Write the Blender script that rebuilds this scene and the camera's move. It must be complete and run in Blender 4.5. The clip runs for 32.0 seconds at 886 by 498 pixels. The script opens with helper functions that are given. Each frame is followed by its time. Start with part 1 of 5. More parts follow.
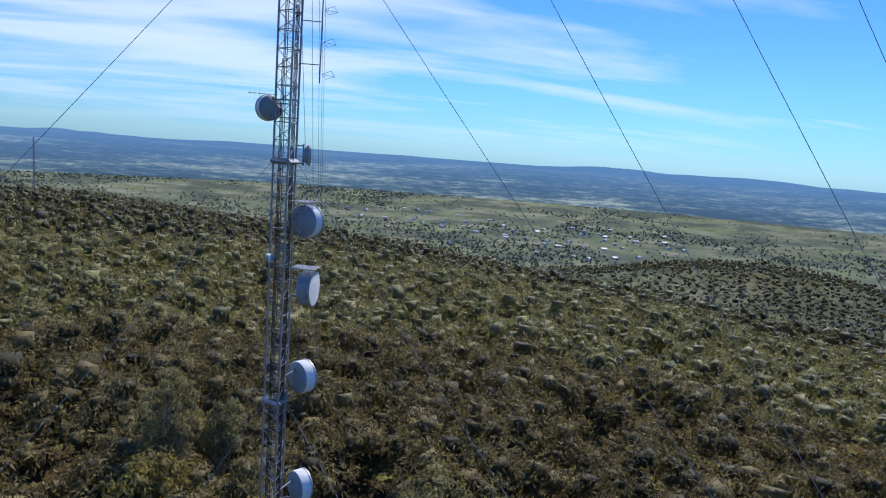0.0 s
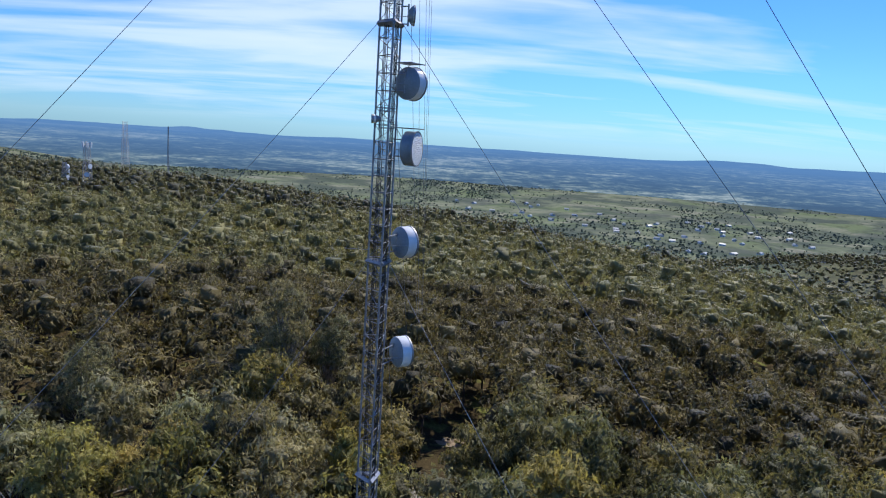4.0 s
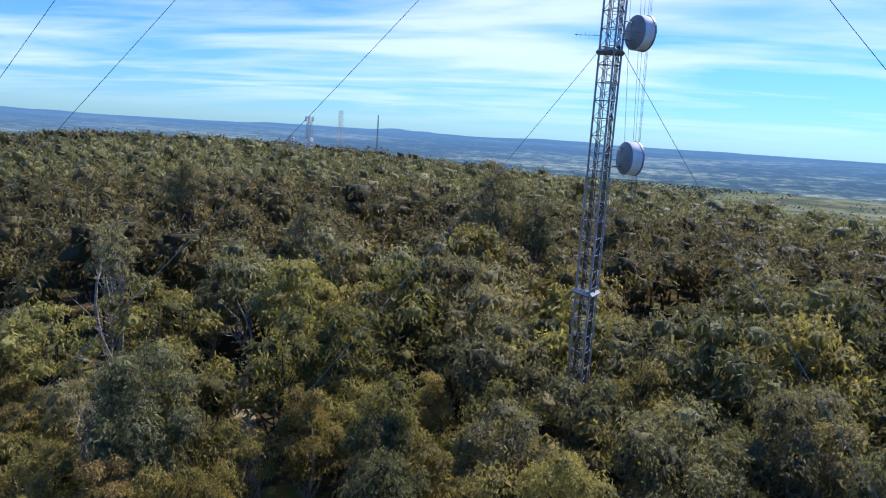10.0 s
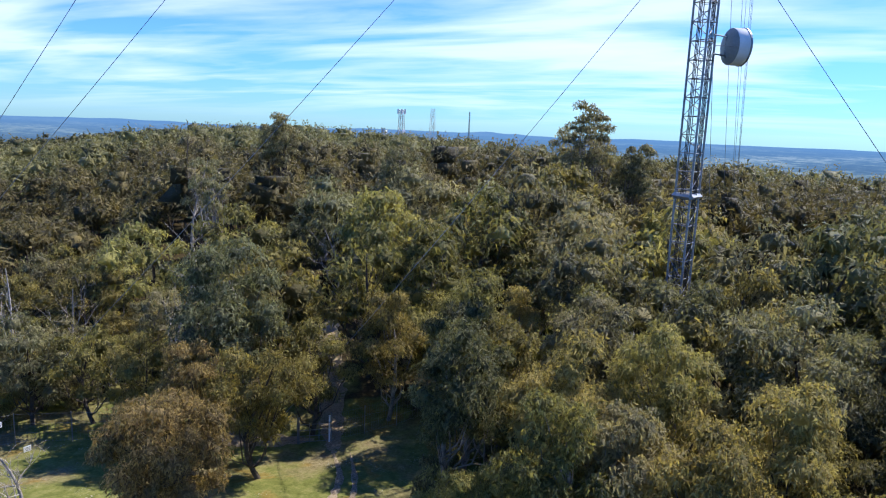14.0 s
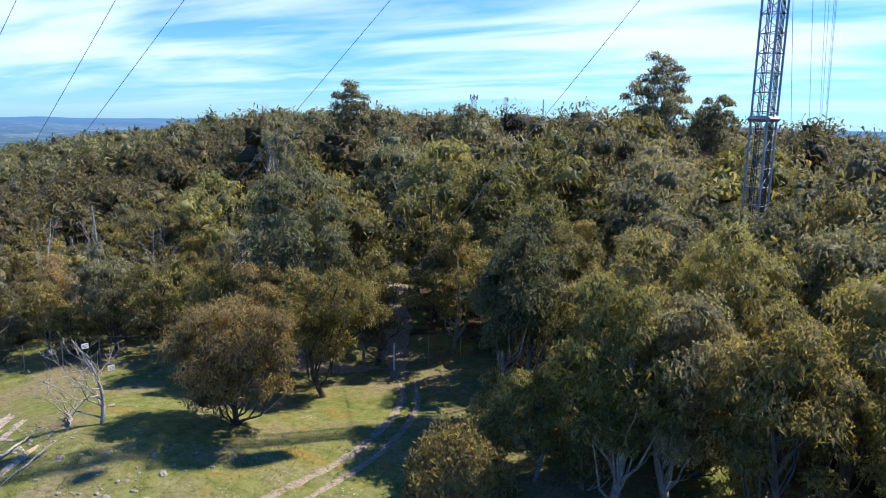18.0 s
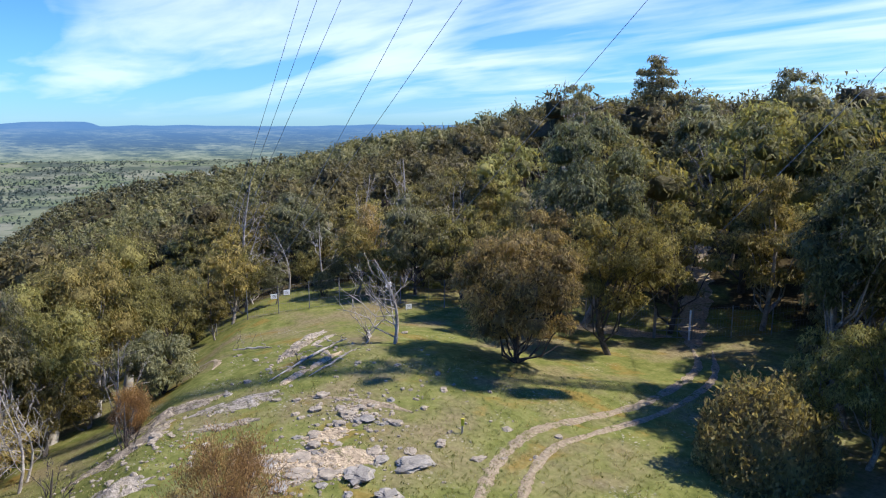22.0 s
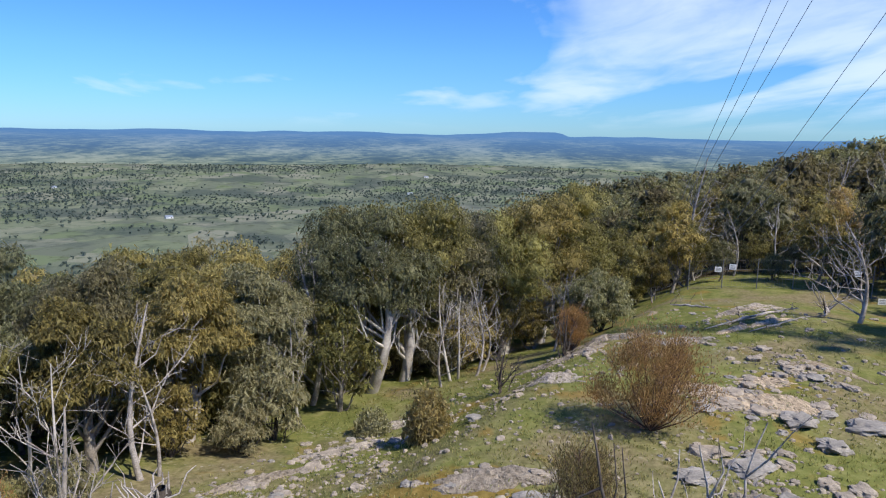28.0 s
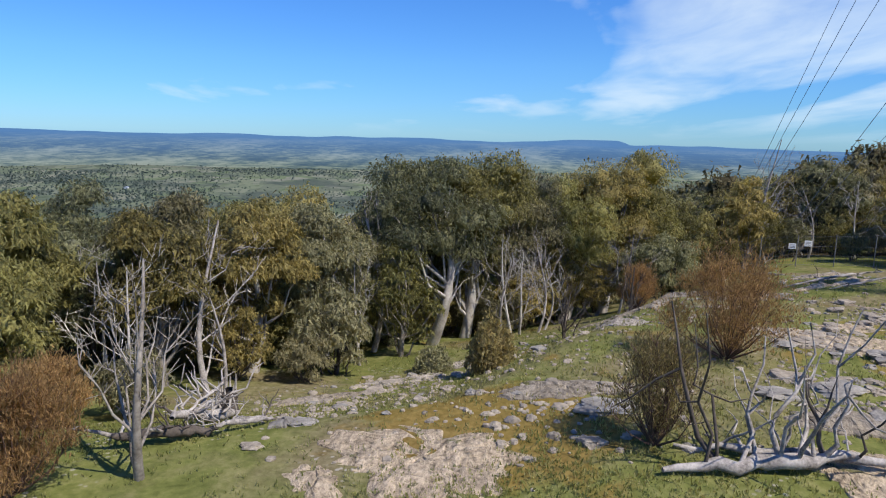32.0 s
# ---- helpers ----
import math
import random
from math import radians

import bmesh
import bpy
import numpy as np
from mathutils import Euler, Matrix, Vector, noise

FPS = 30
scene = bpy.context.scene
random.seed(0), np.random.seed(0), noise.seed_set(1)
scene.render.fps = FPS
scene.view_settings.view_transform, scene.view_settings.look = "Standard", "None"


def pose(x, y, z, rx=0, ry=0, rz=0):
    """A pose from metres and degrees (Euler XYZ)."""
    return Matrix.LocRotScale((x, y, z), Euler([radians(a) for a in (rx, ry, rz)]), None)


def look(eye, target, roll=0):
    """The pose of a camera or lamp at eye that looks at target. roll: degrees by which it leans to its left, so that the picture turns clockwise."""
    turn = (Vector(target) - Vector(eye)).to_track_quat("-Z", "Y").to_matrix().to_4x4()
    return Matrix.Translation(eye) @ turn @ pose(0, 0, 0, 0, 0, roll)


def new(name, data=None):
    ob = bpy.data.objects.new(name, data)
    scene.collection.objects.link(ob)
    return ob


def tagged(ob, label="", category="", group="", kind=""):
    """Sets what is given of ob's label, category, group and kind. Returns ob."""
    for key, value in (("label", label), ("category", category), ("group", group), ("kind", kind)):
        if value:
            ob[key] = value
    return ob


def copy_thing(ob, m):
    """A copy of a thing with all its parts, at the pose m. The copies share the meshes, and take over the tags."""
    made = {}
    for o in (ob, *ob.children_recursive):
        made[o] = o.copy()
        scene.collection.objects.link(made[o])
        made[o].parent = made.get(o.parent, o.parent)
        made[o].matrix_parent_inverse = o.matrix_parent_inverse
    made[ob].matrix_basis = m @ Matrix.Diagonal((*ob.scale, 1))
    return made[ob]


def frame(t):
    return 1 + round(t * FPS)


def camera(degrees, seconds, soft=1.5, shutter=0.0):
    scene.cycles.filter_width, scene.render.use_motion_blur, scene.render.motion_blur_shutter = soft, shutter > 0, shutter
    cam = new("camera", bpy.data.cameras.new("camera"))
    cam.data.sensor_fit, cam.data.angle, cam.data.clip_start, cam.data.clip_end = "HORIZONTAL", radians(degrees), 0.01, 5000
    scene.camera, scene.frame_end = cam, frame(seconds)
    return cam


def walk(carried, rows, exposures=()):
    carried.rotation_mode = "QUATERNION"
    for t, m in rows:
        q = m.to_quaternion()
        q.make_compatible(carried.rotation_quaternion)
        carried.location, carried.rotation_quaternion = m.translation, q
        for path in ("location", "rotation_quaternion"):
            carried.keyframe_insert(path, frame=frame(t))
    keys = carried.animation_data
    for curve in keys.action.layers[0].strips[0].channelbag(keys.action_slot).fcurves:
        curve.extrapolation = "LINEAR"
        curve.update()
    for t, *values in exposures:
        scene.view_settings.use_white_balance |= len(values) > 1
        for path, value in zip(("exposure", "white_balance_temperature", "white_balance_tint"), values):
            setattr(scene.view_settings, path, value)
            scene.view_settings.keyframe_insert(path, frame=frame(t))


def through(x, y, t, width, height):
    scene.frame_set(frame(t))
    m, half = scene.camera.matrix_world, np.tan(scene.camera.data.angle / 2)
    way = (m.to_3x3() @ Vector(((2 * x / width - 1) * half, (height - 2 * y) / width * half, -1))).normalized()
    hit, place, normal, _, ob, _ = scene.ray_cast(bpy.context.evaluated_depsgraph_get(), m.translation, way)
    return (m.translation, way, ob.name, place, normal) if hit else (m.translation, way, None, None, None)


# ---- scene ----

# camera and walk
cam = camera(65.5, 32.0, 1.1)
PATH = [
    (0, (-0.03, 2.02, 54.94), (2.214, 11.679, 53.485), 4.30),
    (0.5, (0.25, 1.71, 53.81), (2.284, 11.391, 52.256), 4.33),
    (1, (0.53, 1.41, 52.70), (2.066, 11.196, 51.171), 3.92),
    (1.5, (0.76, 1.13, 51.59), (2.072, 10.932, 50.039), 3.92),
    (2, (0.94, 0.88, 50.48), (2.046, 10.702, 48.962), 4.43),
    (2.5, (0.96, 0.66, 49.32), (1.988, 10.487, 47.739), 4.03),
    (3, (0.95, 0.47, 48.13), (1.843, 10.312, 46.577), 4.38),
    (3.5, (0.89, 0.27, 46.87), (1.639, 10.113, 45.258), 3.96),
    (5.5, (0.79, -0.46, 41.65), (1.330, 9.396, 40.042), 4.25),
    (6, (0.71, -0.53, 40.30), (1.075, 9.330, 38.675), 4.23),
    (6.5, (0.62, -0.53, 38.95), (0.907, 9.334, 37.332), 4.36),
    (7, (0.50, -0.53, 37.64), (0.710, 9.332, 36.000), 4.25),
    (7.5, (0.32, -0.52, 36.36), (0.354, 9.342, 34.705), 4.15),
    (8, (0.03, -0.48, 35.11), (-0.251, 9.373, 33.421), 3.95),
    (8.5, (-0.28, -0.37, 33.85), (-1.192, 9.444, 32.127), 3.69),
    (9, (-0.48, -0.19, 32.57), (-1.877, 9.568, 30.839), 3.67),
    (9.5, (-0.56, 0.01, 31.33), (-2.186, 9.725, 29.603), 3.69),
    (10, (-0.56, 0.23, 30.16), (-2.593, 9.865, 28.420), 3.57),
    (10.5, (-0.52, 0.49, 29.07), (-2.993, 10.020, 27.323), 3.53),
    (11, (-0.49, 0.72, 28.03), (-3.231, 10.176, 26.277), 3.43),
    (11.5, (-0.45, 0.91, 27.07), (-3.372, 10.310, 25.309), 3.34),
    (12, (-0.39, 1.04, 26.13), (-3.370, 10.421, 24.365), 3.10),
    (12.5, (-0.29, 1.11, 25.24), (-3.320, 10.477, 23.486), 2.82),
    (13, (-0.17, 1.15, 24.38), (-3.232, 10.507, 22.626), 2.59),
    (13.5, (-0.08, 1.16, 23.57), (-3.220, 10.492, 21.823), 2.45),
    (14, (0.02, 1.17, 22.80), (-3.291, 10.443, 21.051), 2.31),
    (14.5, (0.14, 1.14, 22.12), (-3.242, 10.388, 20.376), 2.26),
    (16.5, (0.63, 0.78, 20.00), (-3.079, 9.886, 18.176), 1.74),
    (17, (0.74, 0.81, 19.50), (-3.082, 9.867, 17.668), 1.70),
    (17.5, (0.87, 0.87, 19.01), (-3.082, 9.867, 17.155), 1.21),
    (18, (1.04, 1.02, 18.54), (-3.255, 9.855, 16.671), 0.90),
    (18.5, (1.18, 1.22, 18.11), (-3.596, 9.803, 16.233), 0.52),
    (19, (1.22, 1.45, 17.64), (-4.040, 9.748, 15.776), 0.58),
    (19.5, (1.10, 1.71, 17.14), (-4.495, 9.787, 15.283), 0.51),
    (20, (0.84, 1.89, 16.60), (-5.273, 9.585, 14.754), 0.46),
    (20.5, (0.64, 2.02, 16.13), (-5.988, 9.279, 14.293), 0.55),
    (21, (0.53, 2.17, 15.69), (-6.561, 8.978, 13.853), 0.29),
    (21.5, (0.47, 2.27, 15.28), (-6.913, 8.760, 13.445), 0.04),
    (22, (0.28, 2.22, 14.88), (-7.293, 8.489, 13.049), 0.01),
    (22.5, (0.07, 2.11, 14.44), (-7.974, 7.770, 12.634), -0.08),
    (23, (0.07, 2.08, 14.08), (-8.552, 6.826, 12.309), 0.06),
    (23.5, (0.19, 2.04, 13.84), (-8.888, 5.853, 12.093), 0.24),
    (24, (0.34, 1.99, 13.67), (-9.114, 4.735, 11.913), 0.66),
    (24.5, (0.47, 1.90, 13.53), (-9.139, 4.027, 11.757), 0.81),
    (25, (0.58, 1.78, 13.39), (-9.150, 3.231, 11.595), 1.01),
    (25.5, (0.67, 1.72, 13.20), (-9.123, 2.633, 11.393), 1.24),
    (27.5, (0.90, 1.77, 12.00), (-8.932, 2.379, 10.277), 1.01),
    (28, (0.91, 1.74, 11.67), (-8.927, 2.330, 9.969), 1.00),
    (28.5, (0.90, 1.75, 11.34), (-8.943, 2.283, 9.658), 1.02),
    (29, (0.92, 1.74, 11.02), (-8.927, 2.250, 9.354), 0.98),
    (29.5, (1.01, 1.68, 10.73), (-8.848, 2.019, 9.085), 1.03),
    (30, (1.10, 1.60, 10.46), (-8.762, 1.702, 8.808), 1.18),
    (30.5, (1.12, 1.46, 10.17), (-8.743, 1.364, 8.522), 1.34),
    (31, (1.08, 1.42, 9.83), (-8.782, 1.235, 8.188), 1.44),
    (31.5, (1.05, 1.44, 9.49), (-8.814, 1.238, 7.858), 1.50),
    (32, (1.06, 1.46, 9.15), (-8.806, 1.237, 7.532), 1.55),
]
EXPOSURES = [(0, 0.1), (6, 0.2), (9, 0.33), (13, 0.48), (17, 0.60), (20, 0.57), (23, 0.42), (26, 0.26), (29, 0.16), (32, 0.06)]
walk(cam, [(t, look(eye, target, roll)) for t, eye, target, roll in PATH], EXPOSURES)

# ---- light ----
SUN_AZ, SUN_EL = radians(-38), radians(51)  # azimuth to the left of +y
to_sun = Vector((-math.sin(SUN_AZ) * math.cos(SUN_EL), math.cos(SUN_AZ) * math.cos(SUN_EL), math.sin(SUN_EL)))
sun_data = bpy.data.lights.new("sun", "SUN")
sun_data.energy, sun_data.angle, sun_data.color = 5.0, radians(0.5), (1.0, 0.95, 0.87)
sun = new("sun", sun_data)
sun.matrix_world = look(to_sun * 100, (0, 0, 0))


class Nodes:
    """Short hand for node trees."""

    def __init__(self, tree):
        self.tree = tree
        tree.nodes.clear()

    def add(self, kind, *links, **values):
        n = self.tree.nodes.new(kind)
        for key, v in values.items():
            n.inputs[int(key[1:]) if key[0] == "i" and key[1:].isdigit() else key.replace("_", " ")].default_value = v
        for sock, src in links:
            self.tree.links.new(src, n.inputs[sock])
        return n

    def ramp(self, fac, stops, interp="LINEAR"):
        n = self.tree.nodes.new("ShaderNodeValToRGB")
        n.color_ramp.interpolation = interp
        els = n.color_ramp.elements
        while len(els) < len(stops):
            els.new(0.5)
        for e, (p, c) in zip(els, stops):
            e.position = p
            e.color = (*c, 1) if len(c) == 3 else c
        self.tree.links.new(fac, n.inputs[0])
        return n.outputs[0]

    def mix(self, fac, a, b, mode="MIX"):
        n = self.tree.nodes.new("ShaderNodeMix")
        n.data_type, n.blend_type = "RGBA", mode
        for sock, v in ((0, fac), (6, a), (7, b)):
            if isinstance(v, (int, float)):
                n.inputs[sock].default_value = v
            elif isinstance(v, tuple):
                n.inputs[sock].default_value = (*v, 1)
            else:
                self.tree.links.new(v, n.inputs[sock])
        return n.outputs[2]

    def math(self, op, a, b=0.0):
        n = self.tree.nodes.new("ShaderNodeMath")
        n.operation = op
        for sock, v in ((0, a), (1, b)):
            if isinstance(v, (int, float)):
                n.inputs[sock].default_value = v
            else:
                self.tree.links.new(v, n.inputs[sock])
        return n.outputs[0]

    def noise(self, vec, scale, detail=4.0, rough=0.55, distort=0.0):
        n = self.tree.nodes.new("ShaderNodeTexNoise")
        n.inputs["Scale"].default_value, n.inputs["Detail"].default_value = scale, detail
        n.inputs["Roughness"].default_value, n.inputs["Distortion"].default_value = rough, distort
        if vec is not None:
            self.tree.links.new(vec, n.inputs["Vector"])
        return n.outputs["Fac"]

    def scaled(self, vec, s):
        n = self.tree.nodes.new("ShaderNodeMapping")
        n.inputs["Scale"].default_value = s
        self.tree.links.new(vec, n.inputs["Vector"])
        return n.outputs[0]

    def link(self, a, b):
        self.tree.links.new(a, b)


def make_world():
    w = bpy.data.worlds.new("sky")
    scene.world = w
    w.use_nodes = True
    t = Nodes(w.node_tree)
    sky = t.add("ShaderNodeTexSky")
    sky.sky_type, sky.sun_disc, sky.sun_elevation, sky.sun_rotation = "NISHITA", False, SUN_EL, -SUN_AZ
    sky.altitude, sky.air_density, sky.dust_density, sky.ozone_density = 600.0, 1.0, 0.05, 2.5
    co = t.add("ShaderNodeTexCoord").outputs["Generated"]
    # thin cirrus on a flat sheet high above: the direction divided by its height
    sep = t.add("ShaderNodeSeparateXYZ", (0, co))
    up = t.math("ADD", t.math("MAXIMUM", sep.outputs[2], 0.0), 0.09)
    flat = t.add("ShaderNodeCombineXYZ", (0, t.math("DIVIDE", sep.outputs[0], up)), (1, t.math("DIVIDE", sep.outputs[1], up)))
    turned = t.add("ShaderNodeMapping", (0, flat.outputs[0]), Rotation=(0, 0, radians(24)), Scale=(0.42, 1.0, 1.0))
    big = t.noise(turned.outputs[0], 0.75, 4, 0.5, 0.5)
    fine = t.noise(turned.outputs[0], 2.6, 5, 0.6, 0.4)
    # more cloud towards the north-west than towards the west
    lean = t.math("SUBTRACT", t.math("ADD", t.math("MULTIPLY", sep.outputs[0], -0.10), t.math("MULTIPLY", sep.outputs[1], 0.19)), 0.16)
    body = t.math("ADD", t.math("ADD", t.math("MULTIPLY", big, 0.84), t.math("MULTIPLY", fine, 0.16)), lean)
    cover = t.ramp(body, [(0.47, (0, 0, 0)), (0.62, (0.75,) * 3), (0.78, (1, 1, 1))])
    low = t.ramp(sep.outputs[2], [(0.0, (0.0,) * 3), (0.05, (0.8,) * 3), (0.25, (1.0,) * 3)])
    fac = t.math("MULTIPLY", cover, low)
    cast = t.ramp(sep.outputs[2], [(0.0, (0.31, 0.59, 1.04)), (0.10, (0.35, 0.68, 1.14)), (0.40, (0.27, 0.67, 1.38))])
    tinted = t.mix(1.0, sky.outputs[0], cast, "MULTIPLY")
    col = t.mix(fac, tinted, (6.3, 7.3, 8.1))
    bg = t.add("ShaderNodeBackground", ("Color", col), Strength=0.122)
    out = t.add("ShaderNodeOutputWorld")
    t.link(bg.outputs[0], out.inputs[0])


make_world()


# ---- materials ----
def material(name):
    m = bpy.data.materials.new(name)
    m.use_nodes = True
    return m, Nodes(m.node_tree)


def finish(t, shader):
    t.link(shader, t.add("ShaderNodeOutputMaterial").inputs[0])


def bump(t, height, strength, dist=0.05):
    return t.add("ShaderNodeBump", ("Height", height), Strength=strength, Distance=dist).outputs[0]


def simple(name, a, b, scale, rough=0.7, metal=0.0, bumped=0.3, detail=6.0, dist=0.02):
    """A surface of two tones, mottled at a coarse and a fine scale."""
    m, t = material(name)
    co = t.add("ShaderNodeTexCoord").outputs["Object"]
    n1, n2 = t.noise(co, scale, detail), t.noise(co, scale * 7, 3)
    f = t.math("ADD", t.math("MULTIPLY", n1, 0.65), t.math("MULTIPLY", n2, 0.35))
    col = t.ramp(f, [(0.35, a), (0.65, b)])
    p = t.add("ShaderNodeBsdfPrincipled", ("Base Color", col), ("Normal", bump(t, f, bumped, dist)), Roughness=rough, Metallic=metal)
    p.inputs["Specular IOR Level"].default_value = 0.15 if rough > 0.8 else 0.5
    finish(t, p.outputs[0])
    return m


def leaf_material(name, dark, mid, light, through=0.42, gloss=0.14):
    """Foliage that varies from tree to tree, from bough to bough and from leaf to leaf."""
    m, t = material(name)
    geo = t.add("ShaderNodeNewGeometry")
    pos = geo.outputs["Position"]
    ob = t.add("ShaderNodeObjectInfo").outputs["Random"]
    patch = t.noise(t.scaled(pos, (0.13, 0.13, 0.13)), 1.0, 2)
    clump = t.noise(pos, 0.6, 2)
    fine = t.noise(pos, 9.0, 4, 0.7)
    f = t.math("ADD", t.math("MULTIPLY", ob, 0.26), t.math("MULTIPLY", geo.outputs["Random Per Island"], 0.42))
    f = t.math("ADD", f, t.math("SUBTRACT", t.math("MULTIPLY", patch, 0.5), 0.18))
    f = t.math("ADD", f, t.math("MULTIPLY", clump, 0.14))
    f = t.math("ADD", f, t.math("MULTIPLY", fine, 0.14))
    col = t.ramp(f, [(0.34, dark), (0.56, mid), (0.80, light)])
    own = t.math("FRACT", t.math("MULTIPLY", ob, 7.31))
    hue = t.ramp(t.math("ADD", t.math("MULTIPLY", own, 0.6), t.math("MULTIPLY", patch, 0.4)), [(0.20, (0.91, 1.01, 0.98)), (0.55, (1.0, 1.0, 1.0)), (0.85, (1.04, 0.99, 0.97))])
    col = t.mix(1.0, col, hue, "MULTIPLY")
    p = t.add("ShaderNodeBsdfPrincipled", ("Base Color", col), ("Normal", bump(t, fine, 0.9, 0.2)), Roughness=0.5)
    p.inputs["Specular IOR Level"].default_value = gloss
    tr = t.add("ShaderNodeBsdfTranslucent", ("Color", t.mix(1.0, col, (through * 2.3, through * 2.2, through * 1.4), "MULTIPLY")))
    mx = t.add("ShaderNodeAddShader", (0, p.outputs[0]), (1, tr.outputs[0]))
    finish(t, mx.outputs[0])
    return m


LEAF = leaf_material("gum_leaves", (0.080, 0.068, 0.025), (0.184, 0.154, 0.054), (0.315, 0.264, 0.100), 0.38)
LEAF_GREY = leaf_material("grey_gum_leaves", (0.078, 0.072, 0.040), (0.162, 0.147, 0.078), (0.275, 0.248, 0.140), 0.36)
LEAF_FAR = leaf_material("far_wood_leaves", (0.058, 0.050, 0.025), (0.130, 0.112, 0.050), (0.22, 0.188, 0.086), 0.25)
LEAF_GOLD = leaf_material("golden_leaves", (0.10, 0.077, 0.028), (0.21, 0.165, 0.052), (0.34, 0.265, 0.090), 0.40)
LEAF_DARK = leaf_material("dark_gum_leaves", (0.042, 0.042, 0.020), (0.105, 0.100, 0.045), (0.195, 0.178, 0.082), 0.30)
# valley trees: air haze painted in as a pale blue-grey cast
LEAF_VALLEY_HAZED = leaf_material("valley_tree_leaves", (0.055, 0.068, 0.062), (0.080, 0.095, 0.083), (0.115, 0.13, 0.105), 0.18, 0.0)
LEAF_RUST = leaf_material("rusty_needles", (0.16, 0.098, 0.044), (0.26, 0.165, 0.072), (0.36, 0.24, 0.11), 0.40)
LEAF_BROWN = leaf_material("brown_green_leaves", (0.10, 0.076, 0.036), (0.215, 0.163, 0.070), (0.34, 0.260, 0.118), 0.44)
PALEBARK = simple("pale_gum_bark", (0.26, 0.225, 0.19), (0.60, 0.55, 0.48), 1.6, 0.8, bumped=0.4)
BARK = simple("gum_bark", (0.13, 0.105, 0.085), (0.42, 0.37, 0.31), 2.2, 0.85, bumped=0.6)
BARK_DARK = simple("dark_bark", (0.045, 0.036, 0.030), (0.14, 0.115, 0.095), 2.6, 0.9, bumped=0.7)
TWIG = simple("reddish_twigs", (0.09, 0.055, 0.038), (0.20, 0.125, 0.085), 3.0, 0.9)
DEADWOOD = simple("bleached_deadwood", (0.13, 0.11, 0.095), (0.56, 0.50, 0.44), 3.0, 0.85, bumped=0.5)
STEEL = simple("galvanised_steel", (0.20, 0.21, 0.23), (0.36, 0.37, 0.39), 5.0, 0.5, 0.55, 0.1)
DARKSTEEL = simple("weathered_dark_steel", (0.045, 0.05, 0.06), (0.11, 0.115, 0.125), 4.0, 0.55, 0.4, 0.1)
CABLE = simple("black_cable", (0.018, 0.018, 0.02), (0.04, 0.04, 0.045), 8.0, 0.5, 0.0, 0.1)
DISHGREY = simple("painted_dish_grey", (0.17, 0.20, 0.225), (0.26, 0.29, 0.32), 1.2, 0.5, 0.0, 0.05)
DISHWHITE = simple("white_dish_shroud", (0.66, 0.68, 0.70), (0.80, 0.81, 0.82), 1.5, 0.45, 0.0, 0.05)
RADOME = leaf_material("white_fabric_cover", (0.80, 0.80, 0.80), (0.84, 0.84, 0.84), (0.88, 0.88, 0.88), 0.2)
ROCK = simple("pale_granite", (0.17, 0.142, 0.112), (0.47, 0.395, 0.30), 1.6, 0.9, bumped=0.8, dist=0.06)
ROCKDARK = simple("grey_granite", (0.15, 0.135, 0.115), (0.38, 0.345, 0.295), 1.1, 0.9, bumped=0.8, dist=0.06)
DIRT = simple("bare_dirt_track", (0.23, 0.165, 0.105), (0.42, 0.33, 0.23), 1.2, 0.95, bumped=0.6)
WHITE = simple("white_paint", (0.72, 0.72, 0.72), (0.82, 0.82, 0.82), 3.0, 0.5)
YELLOW = simple("yellow_paint", (0.62, 0.52, 0.03), (0.75, 0.64, 0.05), 3.0, 0.5)


